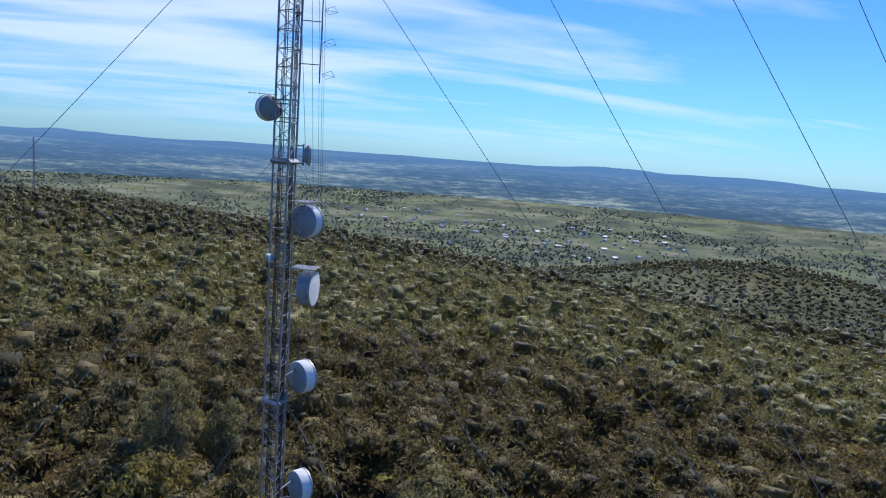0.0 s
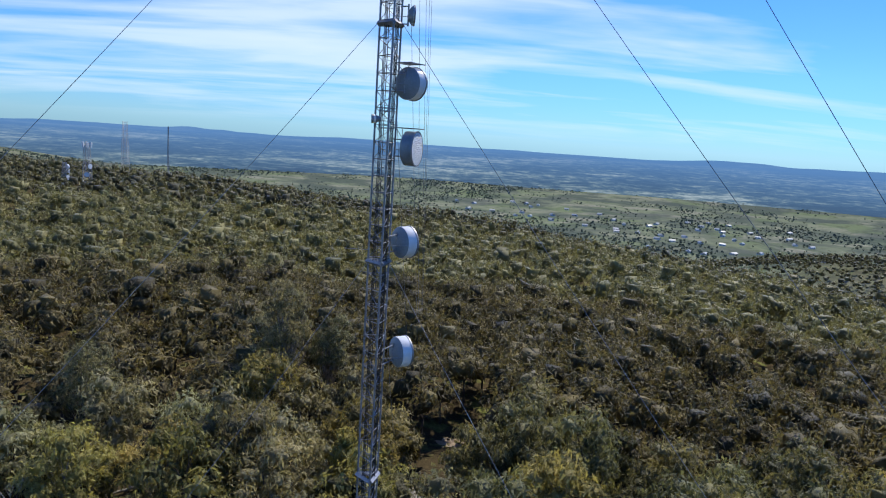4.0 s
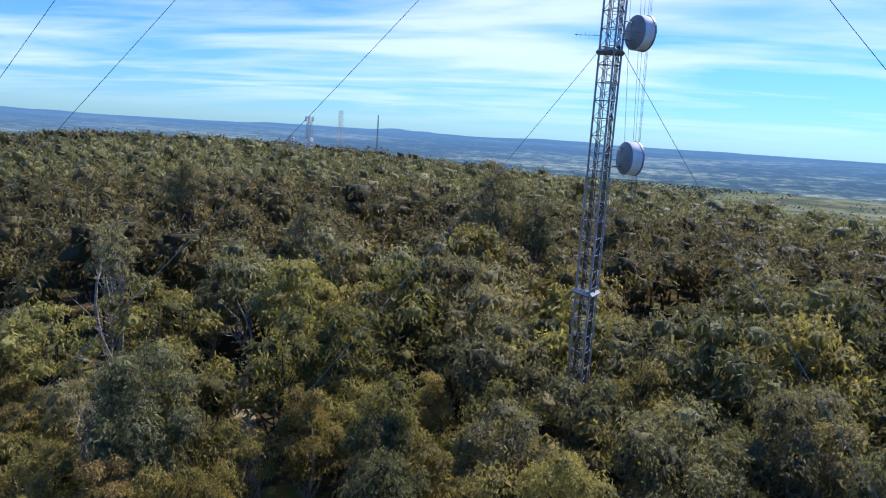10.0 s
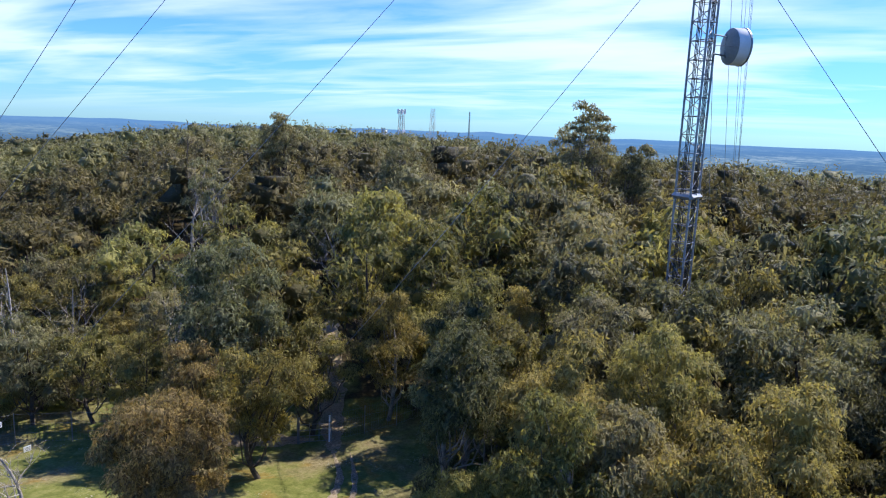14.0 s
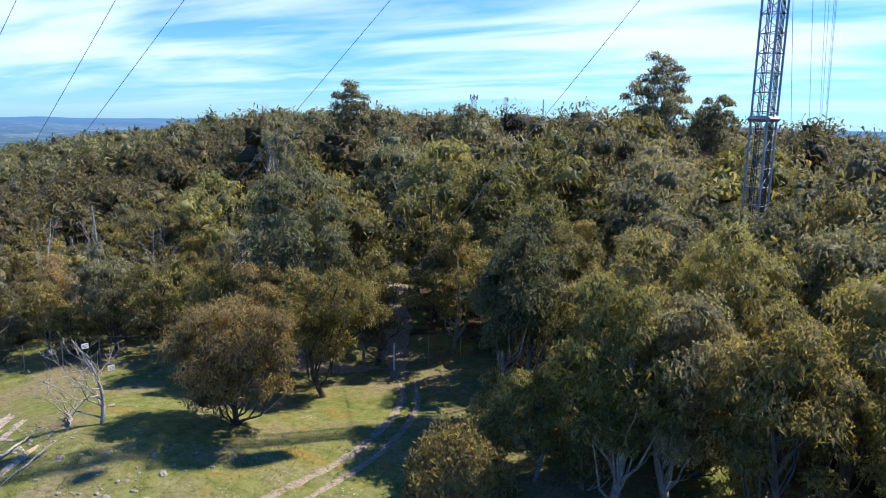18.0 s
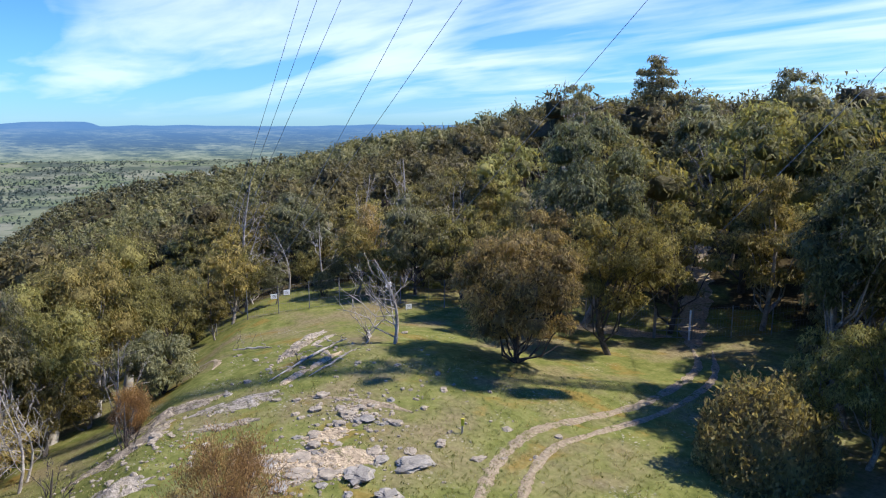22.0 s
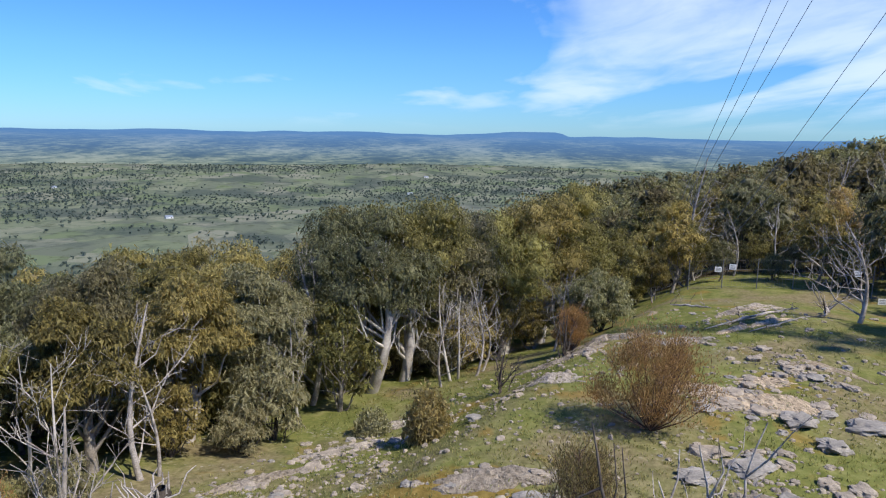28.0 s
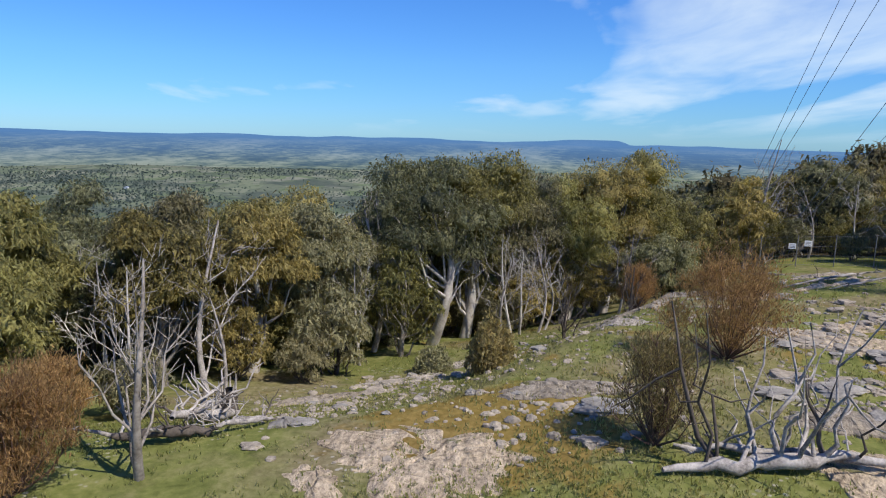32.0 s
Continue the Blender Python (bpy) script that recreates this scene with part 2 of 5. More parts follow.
def ground_material():
    m, t = material("hill_ground")
    pos = t.add("ShaderNodeNewGeometry").outputs["Position"]
    grass_n = t.noise(pos, 0.22, 6, 0.6)
    fine = t.noise(pos, 5.0, 4, 0.65)
    tuft = t.noise(pos, 1.4, 4, 0.6)
    green = t.ramp(t.math("ADD", t.math("MULTIPLY", tuft, 0.6), t.math("MULTIPLY", fine, 0.4)), [(0.3, (0.076, 0.088, 0.024)), (0.5, (0.156, 0.165, 0.048)), (0.72, (0.27, 0.248, 0.100))])
    dry = t.ramp(fine, [(0.3, (0.13, 0.10, 0.055)), (0.7, (0.30, 0.24, 0.14))])
    meadow = t.mix(t.ramp(grass_n, [(0.47, (0, 0, 0)), (0.64, (0.85,) * 3)]), green, dry)
    pebble = t.add("ShaderNodeTexVoronoi", ("Vector", pos), Scale=5.5)
    grit = t.math("MULTIPLY", t.ramp(pebble.outputs["Distance"], [(0.22, (1, 1, 1)), (0.32, (0, 0, 0))]), t.ramp(t.noise(pos, 0.5, 4, 0.6), [(0.55, (0, 0, 0)), (0.66, (0.8,) * 3)]))
    meadow = t.mix(grit, meadow, (0.40, 0.36, 0.29))
    moss = t.ramp(t.noise(pos, 0.31, 5, 0.6, 0.6), [(0.58, (0, 0, 0)), (0.66, (0.75,) * 3)])
    spot = t.add("ShaderNodeVectorMath", (0, t.add("ShaderNodeMapping", (0, pos), Location=(12.7, -2.2, 0.0), Scale=(1.0, 1.0, 0.0)).outputs[0]))
    spot.operation = "LENGTH"
    orange = t.ramp(t.math("ADD", t.math("MULTIPLY", spot.outputs["Value"], 0.135), t.math("MULTIPLY", tuft, 0.5)), [(0.58, (0.85,) * 3), (0.68, (0, 0, 0))])
    meadow = t.mix(t.math("MAXIMUM", moss, orange), meadow, t.ramp(fine, [(0.3, (0.16, 0.105, 0.025)), (0.7, (0.30, 0.20, 0.06))]))
    litter = t.ramp(t.math("ADD", t.math("MULTIPLY", tuft, 0.4), t.math("MULTIPLY", fine, 0.6)), [(0.3, (0.028, 0.022, 0.012)), (0.55, (0.070, 0.054, 0.030)), (0.75, (0.15, 0.115, 0.065))])
    wooded = t.mix(t.ramp(grass_n, [(0.52, (0, 0, 0)), (0.62, (0.8,) * 3)]), litter, green)
    off = t.add("ShaderNodeVectorMath", (0, t.add("ShaderNodeMapping", (0, pos), Location=(0.636, -0.452, 0.0), Scale=(0.0303, 0.0323, 0.0)).outputs[0]))
    off.operation = "LENGTH"
    rim = t.math("ADD", off.outputs["Value"], t.math("MULTIPLY", t.math("SUBTRACT", grass_n, 0.5), 0.6))
    base = t.mix(t.ramp(rim, [(0.95, (0, 0, 0)), (1.12, (1, 1, 1))]), meadow, wooded)
    # the wide valley: paddocks, woods; haze painted in by greyer, bluer tones
    sheet = t.scaled(pos, (0.006, 0.010, 0.0))
    field = t.add("ShaderNodeTexVoronoi", ("Vector", sheet), Scale=1.6)
    fcol = t.ramp(t.add("ShaderNodeSeparateColor", (0, field.outputs["Color"])).outputs[0], [(0.0, (0.120, 0.135, 0.098)), (0.35, (0.155, 0.178, 0.112)), (0.6, (0.21, 0.212, 0.158)), (0.85, (0.135, 0.165, 0.092))])
    east = t.add("ShaderNodeSeparateXYZ", (0, pos)).outputs[0]
    wood = t.ramp(t.math("ADD", t.noise(t.scaled(pos, (0.0055, 0.0055, 0.0)), 1.0, 7, 0.62), t.math("MULTIPLY", east, 0.00001)), [(0.46, (0, 0, 0)), (0.57, (0.72,) * 3)])
    speck = t.ramp(t.noise(t.scaled(pos, (0.03, 0.03, 0.0)), 1.0, 5, 0.7), [(0.38, (0.7,) * 3), (0.48, (0, 0, 0))])
    fcol = t.mix(speck, fcol, (0.07, 0.085, 0.05))
    vcol = t.mix(wood, fcol, t.ramp(fine, [(0.3, (0.042, 0.058, 0.055)), (0.7, (0.072, 0.090, 0.078))]))
    z = t.add("ShaderNodeSeparateXYZ", (0, pos)).outputs[2]
    low = t.ramp(t.math("MULTIPLY", z, -0.01), [(0.55, (0, 0, 0)), (0.9, (1, 1, 1))])
    col = t.mix(low, base, vcol)
    h = t.math("ADD", t.math("MULTIPLY", tuft, 0.7), t.math("MULTIPLY", fine, 0.3))
    p = t.add("ShaderNodeBsdfPrincipled", ("Base Color", col), ("Normal", bump(t, h, 0.7, 0.12)), Roughness=0.95)
    p.inputs["Specular IOR Level"].default_value = 0.0
    finish(t, p.outputs[0])
    return m


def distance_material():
    """Far plain and ranges, a glowing backdrop, blue haze painted into its colour."""
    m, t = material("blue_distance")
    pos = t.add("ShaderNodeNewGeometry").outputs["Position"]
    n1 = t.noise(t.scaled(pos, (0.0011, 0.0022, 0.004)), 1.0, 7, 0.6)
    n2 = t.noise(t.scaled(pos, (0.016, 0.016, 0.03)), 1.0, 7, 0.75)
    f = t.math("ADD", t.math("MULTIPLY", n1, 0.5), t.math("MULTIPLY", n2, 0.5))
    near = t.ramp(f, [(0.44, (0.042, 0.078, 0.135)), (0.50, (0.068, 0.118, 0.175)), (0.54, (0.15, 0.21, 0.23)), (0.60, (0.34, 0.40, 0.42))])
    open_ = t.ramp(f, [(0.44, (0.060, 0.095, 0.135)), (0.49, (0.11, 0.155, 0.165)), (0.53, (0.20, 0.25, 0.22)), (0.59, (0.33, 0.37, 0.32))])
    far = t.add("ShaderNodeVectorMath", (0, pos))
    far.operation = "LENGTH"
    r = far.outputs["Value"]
    # painted haze: the blue takes over towards the horizon
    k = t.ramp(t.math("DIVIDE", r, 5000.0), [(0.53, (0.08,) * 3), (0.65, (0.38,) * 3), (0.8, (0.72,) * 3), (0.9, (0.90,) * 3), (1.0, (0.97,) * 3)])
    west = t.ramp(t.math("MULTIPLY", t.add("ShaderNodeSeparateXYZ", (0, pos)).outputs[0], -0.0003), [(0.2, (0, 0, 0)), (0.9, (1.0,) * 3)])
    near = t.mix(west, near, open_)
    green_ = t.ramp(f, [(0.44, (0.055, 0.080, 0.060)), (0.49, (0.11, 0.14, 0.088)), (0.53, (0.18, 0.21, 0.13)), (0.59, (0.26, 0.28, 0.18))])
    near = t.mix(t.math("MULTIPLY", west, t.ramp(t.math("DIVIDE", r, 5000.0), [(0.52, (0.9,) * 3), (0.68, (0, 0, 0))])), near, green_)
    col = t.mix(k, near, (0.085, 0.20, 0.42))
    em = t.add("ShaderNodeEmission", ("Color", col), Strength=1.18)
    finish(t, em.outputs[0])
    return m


def patchy_rock(name, tone, turfed):
    """Bare granite that the turf breaks into, with cracks, lichen and grit."""
    m, t = material(name)
    pos = t.add("ShaderNodeNewGeometry").outputs["Position"]
    fine = t.noise(pos, 9.0, 6, 0.7)
    crack = t.noise(t.scaled(pos, (1.0, 2.6, 1.0)), 1.6, 7, 0.7, 0.8)
    stone = t.ramp(t.math("ADD", t.math("MULTIPLY", fine, 0.45), t.math("MULTIPLY", crack, 0.55)), [(0.38, (0.09, 0.076, 0.060)), (0.46, (0.27, 0.228, 0.178)), (0.55, (0.43, 0.37, 0.295)), (0.68, (0.56, 0.49, 0.40))])
    stone = t.mix(1.0, stone, tone, "MULTIPLY")
    turf = t.ramp(fine, [(0.35, (0.085, 0.092, 0.03)), (0.65, (0.22, 0.19, 0.085))])
    cover = t.ramp(t.noise(pos, 0.95, 7, 0.68, 0.5), [(turfed, (0, 0, 0)), (turfed + 0.04, (1, 1, 1))])
    col = t.mix(cover, stone, turf)
    p = t.add("ShaderNodeBsdfPrincipled", ("Base Color", col), ("Normal", bump(t, crack, 0.9, 0.15)), Roughness=0.9)
    p.inputs["Specular IOR Level"].default_value = 0.15
    finish(t, p.outputs[0])
    return m


def track_material():
    """Worn earth that grass creeps into."""
    m, t = material("worn_track_earth")
    pos = t.add("ShaderNodeNewGeometry").outputs["Position"]
    fine = t.noise(pos, 7.0, 6, 0.7)
    earth = t.ramp(fine, [(0.32, (0.17, 0.125, 0.080)), (0.52, (0.31, 0.245, 0.165)), (0.72, (0.44, 0.37, 0.27))])
    turf = t.ramp(fine, [(0.35, (0.085, 0.092, 0.03)), (0.65, (0.22, 0.20, 0.085))])
    cover = t.ramp(t.noise(pos, 1.5, 7, 0.72, 0.5), [(0.55, (0, 0, 0)), (0.62, (1, 1, 1))])
    p = t.add("ShaderNodeBsdfPrincipled", ("Base Color", t.mix(cover, earth, turf)), ("Normal", bump(t, fine, 0.8, 0.06)), Roughness=0.95)
    p.inputs["Specular IOR Level"].default_value = 0.05
    finish(t, p.outputs[0])
    return m


TRACK = track_material()
PATCHY = patchy_rock("patchy_granite", (1.0, 1.0, 1.0), 0.53)
BARE_ROCK = patchy_rock("bare_pale_granite", (1.34, 1.22, 1.03), 0.61)
GREY_SHEET = patchy_rock("grey_granite_sheet", (0.84, 0.81, 0.75), 0.58)
GROUND = ground_material()
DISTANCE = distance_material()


# ---- shapes ----
def part(name, bm, mat, parent=None, label=""):
    """Links a bmesh, or a ready mesh, as one object."""
    if isinstance(bm, bpy.types.Mesh):
        me = bm
    else:
        me = bpy.data.meshes.new(name)
        bm.to_mesh(me)
        bm.free()
    if mat and not me.materials:
        me.materials.append(mat)
    ob = new(name, me)
    if parent:
        ob.parent = parent
    return tagged(ob, label)


def mesh_from(name, verts, faces, smooth=False):
    """A mesh from arrays of corners and of equal faces."""
    verts, faces = np.asarray(verts, np.float32), np.asarray(faces, np.int32)
    me = bpy.data.meshes.new(name)
    me.vertices.add(len(verts))
    me.vertices.foreach_set("co", verts.ravel())
    k = faces.shape[1]
    me.loops.add(faces.size)
    me.loops.foreach_set("vertex_index", faces.ravel())
    me.polygons.add(len(faces))
    me.polygons.foreach_set("loop_start", np.arange(0, faces.size, k, dtype=np.int32))
    me.polygons.foreach_set("use_smooth", np.full(len(faces), smooth))
    me.update(calc_edges=True)
    me.validate()
    return me


class Soup:
    """Gathers tubes and sheets into one mesh of quads."""

    def __init__(self):
        self.v, self.f, self.n = [], [], 0

    def put(self, v, f):
        self.v.append(np.asarray(v, np.float32))
        self.f.append(np.asarray(f, np.int32) + self.n)
        self.n += len(v)

    def tube(self, pts, radii, sides=6):
        pts = np.asarray(pts, float)
        radii = np.broadcast_to(radii, len(pts))
        tang = np.gradient(pts, axis=0)
        tang /= np.linalg.norm(tang, axis=1)[:, None] + 1e-9
        ref = np.array([0, 0, 1.0]) if abs(tang[0, 2]) < 0.9 else np.array([1.0, 0, 0])
        a = np.cross(tang, ref)
        a /= np.linalg.norm(a, axis=1)[:, None] + 1e-9
        b = np.cross(tang, a)
        ang = np.linspace(0, 2 * np.pi, sides, endpoint=False)
        ring = a[:, None] * np.cos(ang)[None, :, None] + b[:, None] * np.sin(ang)[None, :, None]
        v = (pts[:, None] + ring * radii[:, None, None]).reshape(-1, 3)
        i, j = np.meshgrid(np.arange(len(pts) - 1), np.arange(sides), indexing="ij")
        i, j = i.ravel(), j.ravel()
        j2 = (j + 1) % sides
        f = np.stack([i * sides + j, i * sides + j2, (i + 1) * sides + j2, (i + 1) * sides + j], 1)
        self.put(v, f)
        if sides == 4:
            self.put(v[:4], [[3, 2, 1, 0]])
            self.put(v[-4:], [[0, 1, 2, 3]])

    def box(self, lo, hi):
        (x0, y0, z0), (x1, y1, z1) = lo, hi
        v = [(x0, y0, z0), (x1, y0, z0), (x1, y1, z0), (x0, y1, z0), (x0, y0, z1), (x1, y0, z1), (x1, y1, z1), (x0, y1, z1)]
        self.put(v, [(0, 3, 2, 1), (4, 5, 6, 7), (0, 1, 5, 4), (1, 2, 6, 5), (2, 3, 7, 6), (3, 0, 4, 7)])

    def mesh(self, name, smooth=False):
        return mesh_from(name, np.concatenate(self.v), np.concatenate(self.f), smooth)


# ---- the lie of the land ----
EYE_X, EYE_Y = 0.5, 1.5
AX, AY = -math.sin(radians(35)), math.cos(radians(35))  # along the ridge, to the north-west


def sstep(a, b, x):
    t = np.clip((x - a) / (b - a), 0, 1)
    return t * t * (3 - 2 * t)


def plain(d):
    return -172 + 150 * sstep(1400, 4900, d)


def waves(x, y):
    return 0.5 * np.sin(x * 0.21 + 1.3 * np.sin(y * 0.13)) + 0.5 * np.sin(y * 0.17 + 1.1 * np.sin(x * 0.19))


def ground_z(x, y):
    x, y = np.asarray(x, float), np.asarray(y, float)
    dx, dy = x - EYE_X, y - EYE_Y
    d = np.hypot(dx, dy)
    s, n = dx * AX + dy * AY, dx * AY - dy * AX
    z = 3.0 + 3.0 * sstep(20, 90, s) - 8.0 * sstep(260, 620, s) - 60 * sstep(550, 1300, s) - 0.00027 * n * n
    # the steep side to the west and south
    w = -0.966 * dx - 0.26 * dy
    z = z - 0.17 * np.maximum(0, w - 19.5 + 0.32 * dy) * sstep(120, -40, dy) - 0.12 * np.maximum(0, -dy - 14)
    # the stony knoll and the hollow by the gate
    z = z + 1.6 * np.exp(-((x + 28) ** 2 + (y - 20) ** 2) / 80) - 0.9 * np.exp(-((x + 20) ** 2 + (y + 2) ** 2) / 50) - 1.9 * np.exp(-((x + 21) ** 2 + (y - 39) ** 2) / 160)
    # the stony brow near the mast's lower guys, and the edge where the turf drops to the west
    z = z + 0.5 * np.exp(-((x + 43) ** 2 + (y - 24) ** 2) / 90) + 0.65 * np.exp(-((x + 12) ** 2 + (y - 6) ** 2) / 60)
    edge = np.maximum(0, w - 14.5 - 1.2 * np.maximum(dy, 0))
    z = z - 2.1 * (1 - np.exp(-edge / 8))
    az = np.degrees(np.arctan2(-dx, dy))
    z = z - 10.5 * sstep(45, 72, az) * sstep(60, 170, d)
    z = z + 0.22 * waves(x, y) + 1.6 * waves(x * 0.17, y * 0.17) * sstep(60, 200, d)
    low = plain(d) + 7 * waves(x * 0.021, y * 0.021) * sstep(900, 1500, d) * sstep(4900, 3000, d)
    z = np.maximum(z, -172 + 104 * np.exp(-((x - 560) ** 2 + (y - 700) ** 2) / 330**2))
    k = 25.0
    m = np.maximum(z, low)
    return m + k * np.log1p(np.exp(-np.abs(z - low) / k)) - k * 0.0


def gz(x, y):
    return float(ground_z(x, y))


def build_ground():
    radii = np.r_[0, np.geomspace(1.5, 2650, 190)]
    ang = np.linspace(0, 2 * np.pi, 360, endpoint=False)
    r, a = np.meshgrid(radii[1:], ang, indexing="ij")
    x, y = EYE_X + r * np.cos(a), EYE_Y + r * np.sin(a)
    v = np.stack([x, y, ground_z(x, y)], -1).reshape(-1, 3)
    na = len(ang)
    i, j = np.meshgrid(np.arange(len(radii) - 2), np.arange(na), indexing="ij")
    i, j = i.ravel(), j.ravel()
    j2 = (j + 1) % na
    f = np.stack([i * na + j, (i + 1) * na + j, (i + 1) * na + j2, i * na + j2], 1)
    # the cap in the middle
    c = np.array([[EYE_X, EYE_Y, gz(EYE_X, EYE_Y)]])
    cap = np.stack([np.full(na // 2, len(v)), np.arange(0, na, 2), np.arange(1, na, 2), (np.arange(2, na + 2, 2)) % na], 1)
    me = mesh_from("ground", np.r_[v, c], np.r_[f, cap], True)
    ob = part("ground", me, GROUND)
    tagged(ob, "grassy stony hilltop falling to a wide green valley", "ground", kind="structure")


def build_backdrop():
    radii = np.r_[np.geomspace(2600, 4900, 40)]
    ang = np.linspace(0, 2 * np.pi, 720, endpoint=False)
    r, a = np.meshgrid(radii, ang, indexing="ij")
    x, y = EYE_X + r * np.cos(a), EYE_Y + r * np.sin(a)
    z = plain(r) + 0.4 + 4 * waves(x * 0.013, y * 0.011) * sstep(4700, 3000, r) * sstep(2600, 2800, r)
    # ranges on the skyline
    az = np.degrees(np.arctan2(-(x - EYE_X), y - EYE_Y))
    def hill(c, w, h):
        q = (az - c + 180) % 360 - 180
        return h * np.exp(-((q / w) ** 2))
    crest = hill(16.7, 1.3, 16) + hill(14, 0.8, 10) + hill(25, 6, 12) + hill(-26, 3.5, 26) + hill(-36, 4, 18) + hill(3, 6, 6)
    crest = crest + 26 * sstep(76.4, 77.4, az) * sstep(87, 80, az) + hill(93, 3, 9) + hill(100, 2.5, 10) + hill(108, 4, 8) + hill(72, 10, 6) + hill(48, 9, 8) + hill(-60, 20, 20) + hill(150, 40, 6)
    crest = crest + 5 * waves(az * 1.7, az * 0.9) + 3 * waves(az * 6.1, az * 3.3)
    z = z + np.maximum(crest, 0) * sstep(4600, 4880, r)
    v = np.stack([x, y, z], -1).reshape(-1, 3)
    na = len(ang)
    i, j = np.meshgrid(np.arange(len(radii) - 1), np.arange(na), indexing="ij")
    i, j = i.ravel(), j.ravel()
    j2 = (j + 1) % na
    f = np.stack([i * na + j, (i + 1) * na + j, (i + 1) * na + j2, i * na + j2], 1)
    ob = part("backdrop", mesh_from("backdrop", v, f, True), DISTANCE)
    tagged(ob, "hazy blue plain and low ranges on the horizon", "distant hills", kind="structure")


build_ground()
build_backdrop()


# ---- trees ----
rng = np.random.default_rng(7)


def leaf_quads(centres, radii, per, size, droop=0.6, seed=0, flat=0.75, wide=(0.5, 0.8)):
    """Loose leaf sprays round each centre: small bent diamonds that hang."""
    r = np.random.default_rng(seed)
    n = len(centres) * per
    c = np.repeat(np.asarray(centres, float), per, 0)
    rad = np.repeat(np.broadcast_to(radii, len(centres)), per)
    d = r.normal(size=(n, 3))
    d /= np.linalg.norm(d, axis=1)[:, None]
    d[:, 2] = np.where(d[:, 2] < -0.3, d[:, 2] * 0.4, d[:, 2])
    p = c + d * (rad * r.uniform(0.35, 1.0, n) ** 0.6)[:, None] * np.array([1, 1, flat])
    along = d * 0.6 + r.normal(size=(n, 3)) * 0.55
    along[:, 2] -= droop
    along /= np.linalg.norm(along, axis=1)[:, None]
    side = np.cross(along, r.normal(size=(n, 3)))
    side /= np.linalg.norm(side, axis=1)[:, None] + 1e-9
    ln = (size * r.uniform(0.8, 1.9, n))[:, None]
    wd = ln * r.uniform(wide[0], wide[1], n)[:, None] * 0.5
    v = np.stack([p - along * ln * 0.5, p + side * wd, p + along * ln * 0.5, p - side * wd], 1).reshape(-1, 3)
    f = np.arange(4 * n).reshape(-1, 4)
    return v, f


def ball(n=3):
    """A small round lump of quads: a cube blown up."""
    v, f = [], []
    for axis in range(3):
        for sign in (-1, 1):
            k = len(v)
            for i in range(n):
                for j in range(n):
                    p = np.zeros(3)
                    p[axis], p[(axis + 1) % 3], p[(axis + 2) % 3] = sign, (2 * i / (n - 1) - 1) * sign, 2 * j / (n - 1) - 1
                    v.append(p / np.linalg.norm(p))
            f += [(k + i * n + j, k + (i + 1) * n + j, k + (i + 1) * n + j + 1, k + i * n + j + 1) for i in range(n - 1) for j in range(n - 1)]
    return np.array(v), np.array(f)


def leaf_shell(centres, radii, count, size, droop, seed, flat):
    """Hanging leaves over the outside of each bough's dome, facing outwards."""
    r = np.random.default_rng(seed)
    n = len(centres) * count
    c = np.repeat(np.asarray(centres, float), count, 0)
    rad = np.repeat(np.broadcast_to(radii, len(centres)), count)
    ph = np.repeat(r.uniform(0, 6.28, (len(centres), 3)), count, 0)
    z, a = r.uniform(-0.42, 1.0, n), r.uniform(0, 2 * np.pi, n)
    q = np.sqrt(1 - z * z)
    d = np.stack([q * np.cos(a), q * np.sin(a), z], 1)
    lobe = 1 + 0.13 * np.sin(3 * a + ph[:, 0] + 2 * z) + 0.10 * np.sin(5 * a + ph[:, 1] - 5 * z) + 0.09 * np.sin(9 * z + ph[:, 2] + 2 * a)
    p = c + d * (rad * lobe * r.uniform(0.72, 1.08, n))[:, None] * np.array([1, 1, flat])
    along = d * 0.4 + r.normal(size=(n, 3)) * 0.42
    along[:, 2] -= droop + 0.15
    along /= np.linalg.norm(along, axis=1)[:, None]
    out = d + np.array([0, 0, 0.25]) + r.normal(size=(n, 3)) * 0.5
    side = np.cross(along, out)
    side /= np.linalg.norm(side, axis=1)[:, None] + 1e-9
    ln = (size * r.uniform(0.7, 1.6, n))[:, None]
    wd = ln * r.uniform(0.26, 0.46, n)[:, None] * 0.5
    v = np.stack([p - along * ln * 0.5 - side * wd, p - along * ln * 0.5 + side * wd, p + along * ln * 0.6], 1).reshape(-1, 3)
    return v, np.arange(3 * n).reshape(-1, 3)


def leafy(centres, radii, per, size, droop, seed, flat=0.8, core=0.6, lump_n=3):
    """Leaves hung round the dark inner lumps of the boughs, all triangles."""
    r = np.random.default_rng(seed + 7)
    v, f = leaf_shell(centres, radii, max(2, int(per * 2.2)), size * 1.12, droop, seed, flat)
    bv, bf = ball(lump_n)
    key = np.round(bv, 4)
    uniq, inv = np.unique(key, axis=0, return_inverse=True)
    inv = np.asarray(inv).ravel()
    n = len(centres)
    rad = np.broadcast_to(radii, n)
    bump_ = r.uniform(0.35, 1.3, (n, len(uniq), 1))
    lump = np.asarray(centres)[:, None] + uniq[None] * bump_ * (rad * core)[:, None, None] * np.array([1, 1, flat])
    quad = inv[bf]
    tri = np.concatenate([quad[:, [0, 1, 2]], quad[:, [0, 2, 3]]])
    lf = (tri[None] + (np.arange(n) * len(uniq))[:, None, None]).reshape(-1, 3) + len(v)
    return np.concatenate([v, lump.reshape(-1, 3)]), np.concatenate([f, lf])


